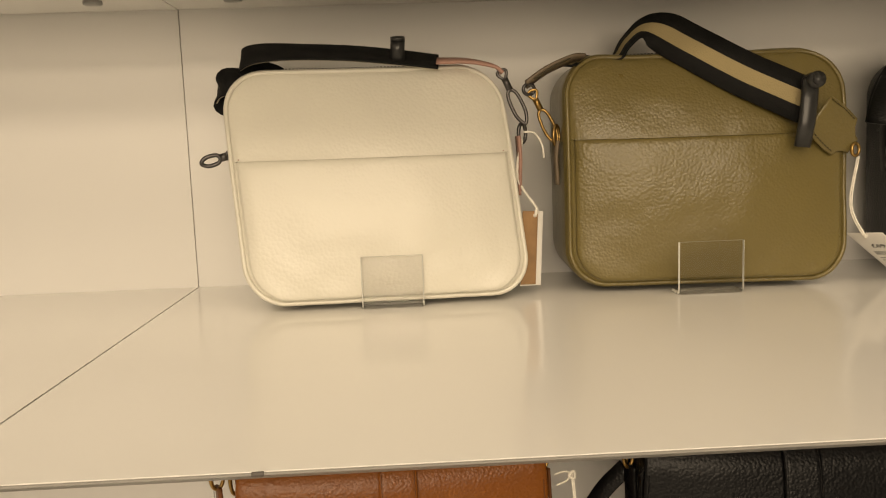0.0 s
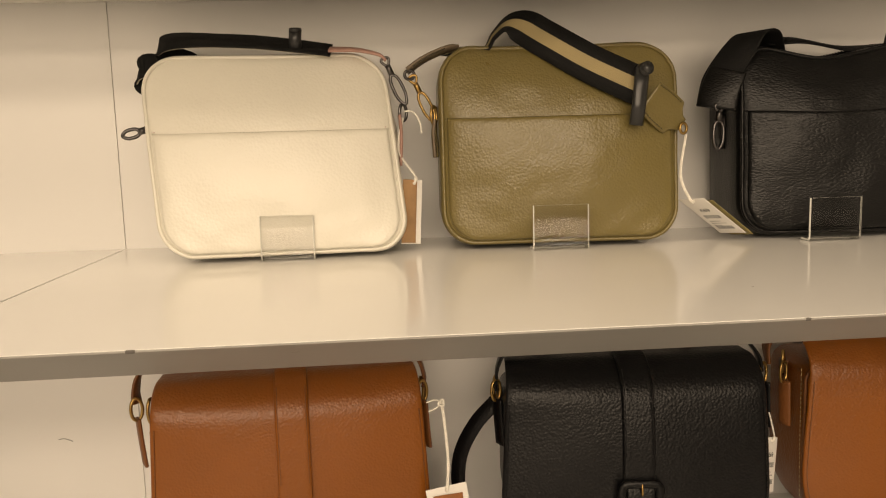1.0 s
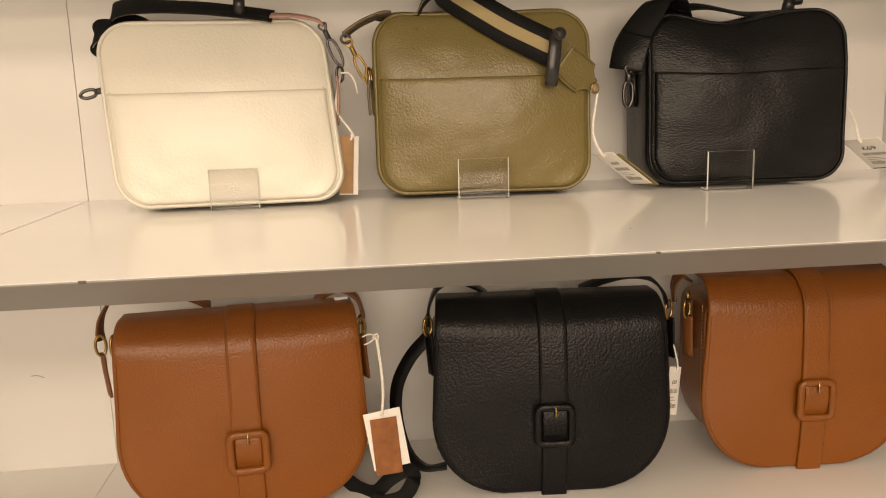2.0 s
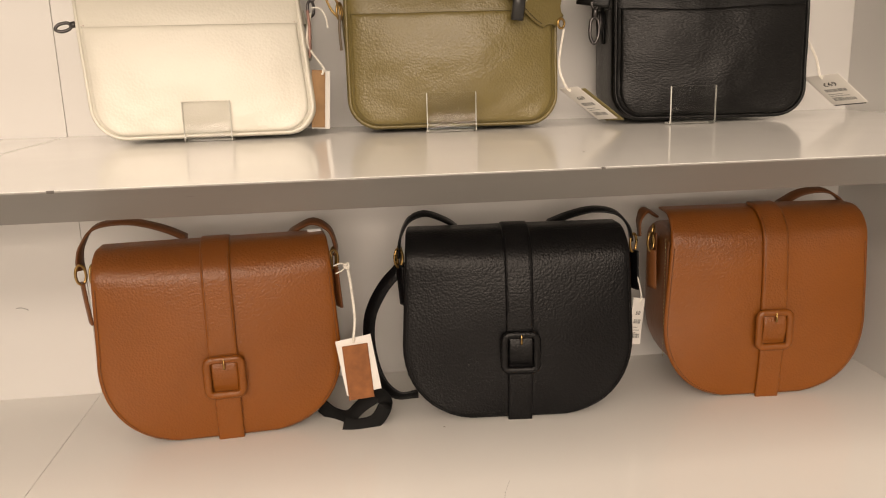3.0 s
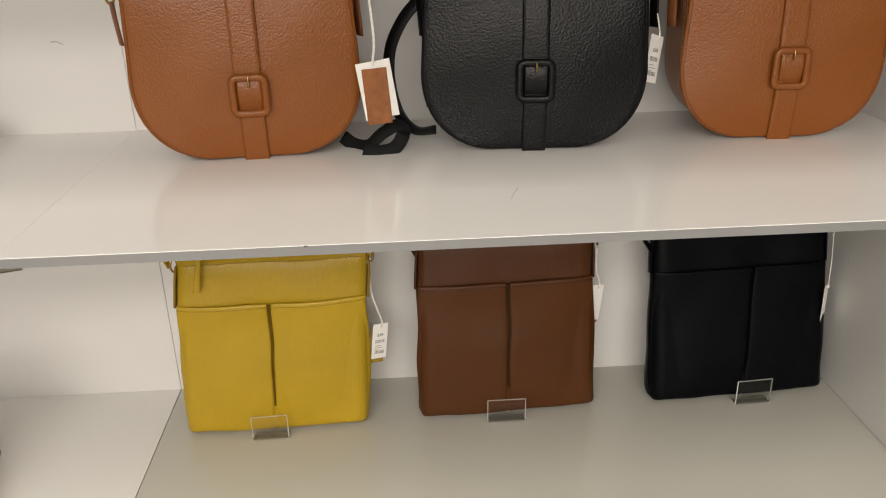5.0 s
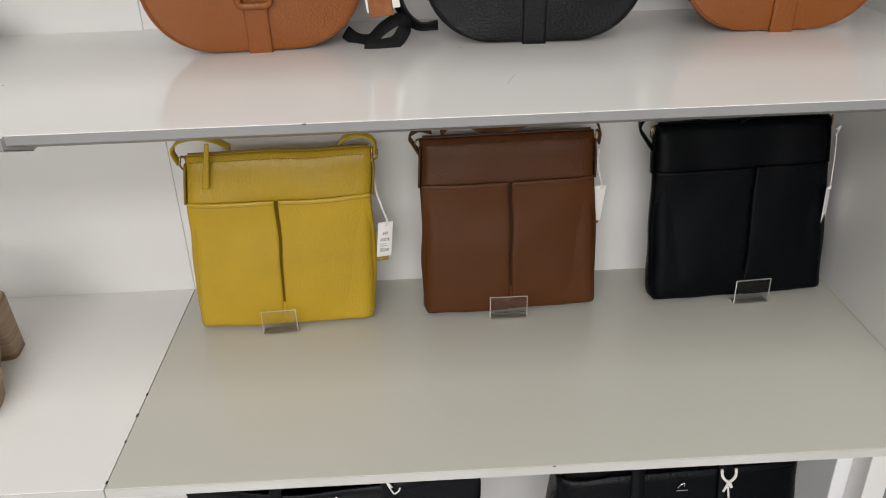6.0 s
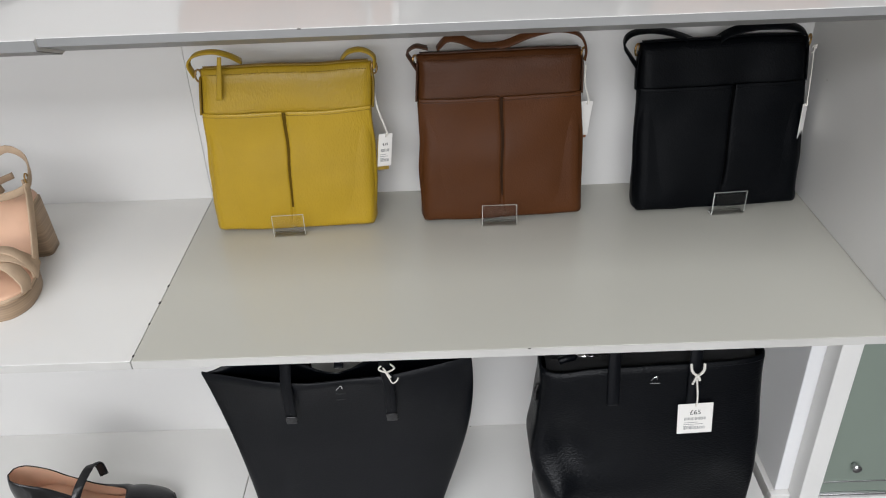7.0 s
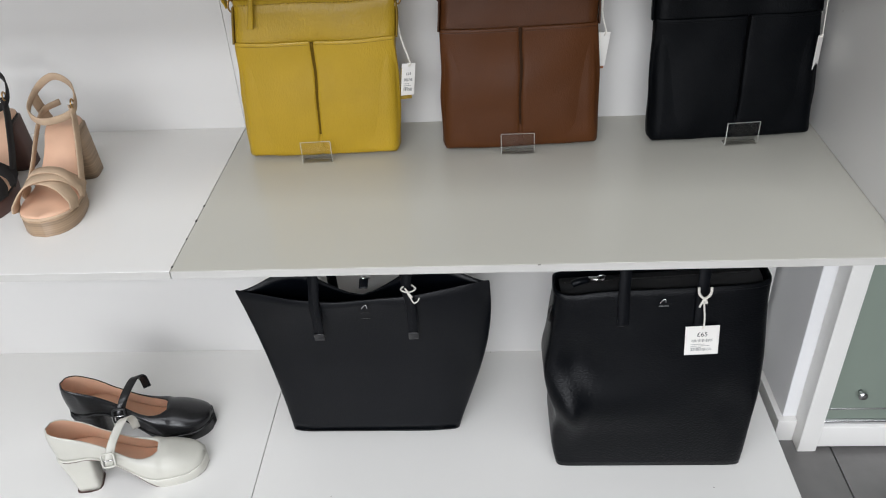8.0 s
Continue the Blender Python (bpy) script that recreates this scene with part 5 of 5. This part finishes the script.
price_tag("white price tag on a knotted white ribbon", (0.7685, ty, 0.416), (0.824, ty, 0.4185), (0.7705, ty - 0.006, 0.3585), [(0.796, ty, 0.435), (0.792, ty, 0.46), (0.789, ty + 0.002, 0.474)], None, "£65")


# ---- shoes ----
def ease(a, b, s):
    s = min(1.0, max(0.0, (s - a) / (b - a)))
    return s * s * (3 - 2 * s)


def shoe_half(s, length, wmax):
    """Half width along the sole from heel (0) to toe (1)."""
    heel = 0.62 * math.sqrt(max(0.0, 1 - (1 - min(1, s / 0.12)) ** 2))
    body = heel + (0.8 - 0.62) * 0 + 0.38 * ease(0.3, 0.72, s) - 0.06 * ease(0.15, 0.35, s) * (1 - ease(0.4, 0.6, s))
    toe = math.sqrt(max(0.0, 1 - max(0.0, (s - 0.74) / 0.26) ** 2.4))
    return wmax * body * toe


def solid_sole(length, wmax, top, bottom, n=40, grow=0.0):
    """Slab between two height curves under the whole foot."""
    rings = []
    for k in range(n + 1):
        s = k / n
        x, w = (s - 0.5) * (length + 2 * grow), shoe_half(s, length, wmax) + (grow if 0 < k < n else 0)
        t, b = top(s), bottom(s)
        e = min(0.002, (t - b) * 0.3)
        rings.append([Vector((x, -w, b + e)), Vector((x, -w, t - e)), Vector((x, -w * 0.97, t)), Vector((x, 0, t)), Vector((x, w * 0.97, t)), Vector((x, w, t - e)), Vector((x, w, b + e)), Vector((x, w * 0.97, b)), Vector((x, 0, b)), Vector((x, -w * 0.97, b))])
    return skin(rings, cap=(True, True))


def heel_block(length, wmax, height, x0, x1, flare, base_scale, bottom_w):
    rings = []
    for k in range(9):
        v = k / 8
        z = height * v
        cx = (x0 + x1) / 2 + flare * (1 - v)
        hl = (x1 - x0) / 2 * (base_scale + (1 - base_scale) * v ** 1.3)
        hw = bottom_w + (wmax * 0.6 - bottom_w) * v ** 1.2
        ring = []
        for p in super_ring(hl, hw, z, 5, 32):
            ring.append(Vector((cx + p.x, p.y, z - (0.004 * ease(0.5, 1, v) if p.x > 0 else 0))))
        rings.append(ring)
    return skin(rings, cap=(True, True))


def mary_jane(label, m, mat, sole_mat):
    ob = thing("mary_jane_shoe", label, "shoe", m, "block-heel mary jane shoes")
    length, wm = 0.245, 0.041

    def zs(s):
        return 0.019 + 0.07 * (1 - ease(0.2, 0.66, s)) + 0.004 * ease(0.85, 1, s)

    def zb(s):
        return zs(s) - 0.017 * ease(0.5, 0.68, s) - 0.0035
    m_half = 22
    rings = []
    for k in range(45):
        s = k / 44
        x = (s - 0.5) * length
        w = max(shoe_half(s, length, wm), 0.0006)
        throat = 0.7
        opening = w * 0.86 * math.sqrt(max(0.0, 1 - (max(0.0, s - 0.28) / (throat - 0.28)) ** 2.6)) if s < throat else 0.0
        rise = 0.064 * (1 - ease(0.0, 0.34, s)) + 0.034 * ease(0.0, 0.34, s) + 0.01 * ease(0.45, 0.7, s) - 0.02 * ease(0.68, 1.0, s)
        rise *= 0.45 + 0.55 * math.sqrt(max(0.0, 1 - max(0.0, (s - 0.74) / 0.26) ** 2.4))
        if s < 0.04:
            opening = w * 0.9
        ring = []
        for side in (-1, 1):
            pts = []
            for j in range(m_half // 2 + 1):
                a = math.pi / 2 * j / (m_half // 2)
                yy = opening + (w * 1.02 - opening) * math.cos(a) ** (0.95 if s > throat else 0.9) + w * 0.04 * math.sin(2 * a)
                pts.append(Vector((x - 0.004 * (1 - ease(0, 0.12, s)) * math.sin(2 * a), side * yy, zs(s) - 0.002 + rise * math.sin(a) ** 0.9)))
            ring += pts if side < 0 else pts[::-1]
        rings.append(ring)
    bm = bmesh.new()
    rows = [[bm.verts.new(p) for p in r] for r in rings]
    half = m_half // 2
    for k, (a, b) in enumerate(zip(rows, rows[1:])):
        for j in range(len(a) - 1):
            if j == half and (k + 1) / 44 < 0.7:
                continue
            bm.faces.new((a[j], a[j + 1], b[j + 1], b[j]))
    first = rows[0]
    for j in range(half):
        bm.faces.new((first[j], first[j + 1], first[-2 - j], first[-1 - j]))
    bmesh.ops.remove_doubles(bm, verts=bm.verts, dist=1e-5)
    up = part("upper", bm, [mat, M_PEACH], ob)
    so = up.modifiers.new("thickness", "SOLIDIFY")
    so.thickness, so.offset, so.material_offset = 0.0018, -1, 1
    part("insole", solid_sole(length - 0.008, wm - 0.003, lambda s: zs(s) + 0.0025, lambda s: zs(s) - 0.001), M_PEACH, ob, "peach leather insole")
    part("platform_sole", solid_sole(length, wm, lambda s: zs(s) - 0.0005, zb, grow=0.0025), mat, ob)
    part("outsole", solid_sole(length, wm, lambda s: max(0.0015, zb(s) + 0.0002), lambda s: max(0.0, zb(s) - 0.0018), grow=0.002), sole_mat, ob, "thin brown outsole")
    part("heel", heel_block(length, wm, zb(0.05) + 0.001, -length / 2 + 0.002, -length / 2 + 0.06, 0.004, 0.7, 0.021), mat, ob)
    part("heel_tip", heel_block(length, wm, 0.0022, -length / 2 + 0.0125, -length / 2 + 0.0535, 0.004, 1, 0.0213), sole_mat, ob)
    sx = -0.012
    arch = [Vector((sx - 0.02, -0.0385, 0.068)), Vector((sx - 0.016, -0.037, 0.086)), Vector((sx - 0.009, -0.023, 0.106)), Vector((sx + 0.001, 0.0, 0.118)), Vector((sx + 0.011, 0.02, 0.122)), Vector((sx + 0.018, 0.034, 0.108)), Vector((sx + 0.02, 0.037, 0.08))]
    part("strap", ribbon(arch, 0.0145, 0.0028, (1, 0.35, 0)), mat, ob)
    bc = Vector((sx - 0.0165, -0.0365, 0.088))
    ax, up_v = Vector((1, 0, 0)), Vector((-0.05, 0.45, 0.89)).normalized()
    fr = [bc + Vector((0, -0.004, 0.001)) + ax * x + up_v * (z - 0.012) for x, z in round_outline(0.021, 0.024, 0.004, 0.004, 3)]
    part("buckle", sweep(fr, flat_section(0.003, 0.0035), ax.cross(up_v), True), mat if mat is M_CREAMSHOE else M_BLACKPLASTIC, ob, "covered square buckle")
    part("buckle_bar", tube([bc + Vector((-0.009, -0.0048, 0.001)), bc + Vector((0.009, -0.0048, 0.001))], 0.0009), M_SILVER, ob)
    return ob


mary_jane("pale grey leather block-heel mary jane shoe", pose(-0.229, -0.347, Z4, 0, 0, 13) @ Matrix.Scale(1.04, 4), M_CREAMSHOE, M_BROWNSOLE)
mary_jane("black leather block-heel mary jane shoe", pose(-0.246, -0.24, Z4, 0, 0, 11) @ Matrix.Scale(1.06, 4), M_BLACKSHOE, M_BLACKSHOE)

mary_jane("black leather shoe on the middle shelf", pose(-0.293, -0.105, Z2 - 0.0009, 0, 0, -6), M_BLACKSHOE, M_BLACKSHOE)


def sandal(label, m, mat, sole_mat, lining):
    ob = thing("platform_sandal", label, "shoe", m, "platform sandals on the lower shelf")
    length, wm = 0.225, 0.044

    def zs(s):
        return 0.03 + 0.066 * (1 - ease(0.16, 0.62, s)) + 0.003 * ease(0.85, 1, s)
    part("footbed", solid_sole(length - 0.003, wm - 0.001, lambda s: zs(s) + 0.003, lambda s: zs(s) - 0.001), lining, ob, "peach leather footbed")
    part("footbed_rim", solid_sole(length, wm, lambda s: zs(s), lambda s: zs(s) - 0.005), mat, ob)
    part("platform", solid_sole(length - 0.002, wm - 0.0006, lambda s: zs(s) - 0.005, lambda s: max(0.0, zs(s) - 0.0085 - 0.028 * ease(0.46, 0.6, s))), sole_mat, ob, "stacked platform sole")
    part("heel", heel_block(length, wm, 0.089, -length / 2 + 0.002, -length / 2 + 0.056, -0.004, 0.9, 0.031), sole_mat, ob, "stacked block heel")

    def band(x0, x1, lift, w, name="toe_band"):
        pts = [Vector((x0, -0.043, 0.03)), Vector((x0 + (x1 - x0) * 0.12, -0.041, 0.045)), Vector((x0 + (x1 - x0) * 0.32, -0.024, lift)), Vector(((x0 + x1) / 2, 0, lift + 0.006)), Vector((x0 + (x1 - x0) * 0.68, 0.024, lift)), Vector((x0 + (x1 - x0) * 0.88, 0.041, 0.045)), Vector((x1, 0.043, 0.03))]
        part(name, ribbon(pts, w, 0.0028, (1, 0, 0)), mat, ob)
    band(0.028, 0.082, 0.063, 0.03)
    band(0.082, 0.026, 0.067, 0.03)
    band(0.034, 0.04, 0.0695, 0.02)
    part("side_strap", ribbon([Vector((0.02, 0.041, 0.045)), Vector((-0.01, 0.038, 0.075)), Vector((-0.045, 0.034, 0.118)), Vector((-0.055, 0.031, 0.14))], 0.02, 0.0028, blend_sides((0.7, 0, 0.7), (0.8, 0, 0.5), (0.8, 0, 0.5))), mat, ob)
    part("side_strap", ribbon([Vector((0.02, -0.041, 0.045)), Vector((-0.01, -0.038, 0.065)), Vector((-0.05, -0.034, 0.098)), Vector((-0.085, -0.028, 0.12)), Vector((-0.108, -0.006, 0.125))], 0.011, 0.0028, blend_sides((0.3, 0, 0.9), (0.1, 0, 1))), mat, ob)
    ring = [Vector((-0.1, 0.0, 0.172)), Vector((-0.09, -0.028, 0.156)), Vector((-0.055, -0.036, 0.134)), Vector((-0.028, -0.006, 0.126)), Vector((-0.046, 0.035, 0.132)), Vector((-0.085, 0.03, 0.158))]
    part("ankle_strap", ribbon(ring, 0.012, 0.0026, (0, 0, 1), 6, True), mat, ob)
    part("heel_strap", ribbon([Vector((-0.082, -0.033, 0.148)), Vector((-0.09, -0.032, 0.125)), Vector((-0.098, -0.028, 0.098))], 0.02, 0.0026, (1, -0.3, 0)), mat, ob)
    part("ankle_buckle", oval_ring((-0.05, 0.0365, 0.144), 0.006, 0.007, 0.0013), M_BRASS, ob)
    return ob


sandal("sand suede crossover platform sandal with block heel", pose(-0.235, -0.247, Z3 - 0.0003, 0, 0, -83), M_SUEDE, M_STACK, M_PEACH)
sandal("black suede crossover platform sandal with brown heel", pose(-0.365, -0.21, Z3 - 0.0003, 0, 0, -83), plain("black_suede", (0.02, 0.018, 0.018), 0.85, bump=0.4, bump_scale=700), M_BROWNSOLE, M_PEACH)

# ---- floor tiles ----
TILE = 0.6
tile_mesh = None
for ix in range(16):
    for iy in range(17):
        if tile_mesh is None:
            t0 = part("tile", block(-TILE / 2 + 0.0015, TILE / 2 - 0.0015, -TILE / 2 + 0.0015, TILE / 2 - 0.0015, -0.006, 0, 0.0008, 1), M_TILE, floor, smooth=False)
            tile_mesh = t0.data
        else:
            t0 = new("tile", tile_mesh)
            t0.parent = floor
        t0.location = (-4.27 + 0.3 + TILE * ix, 0.85 - TILE * iy, 0)
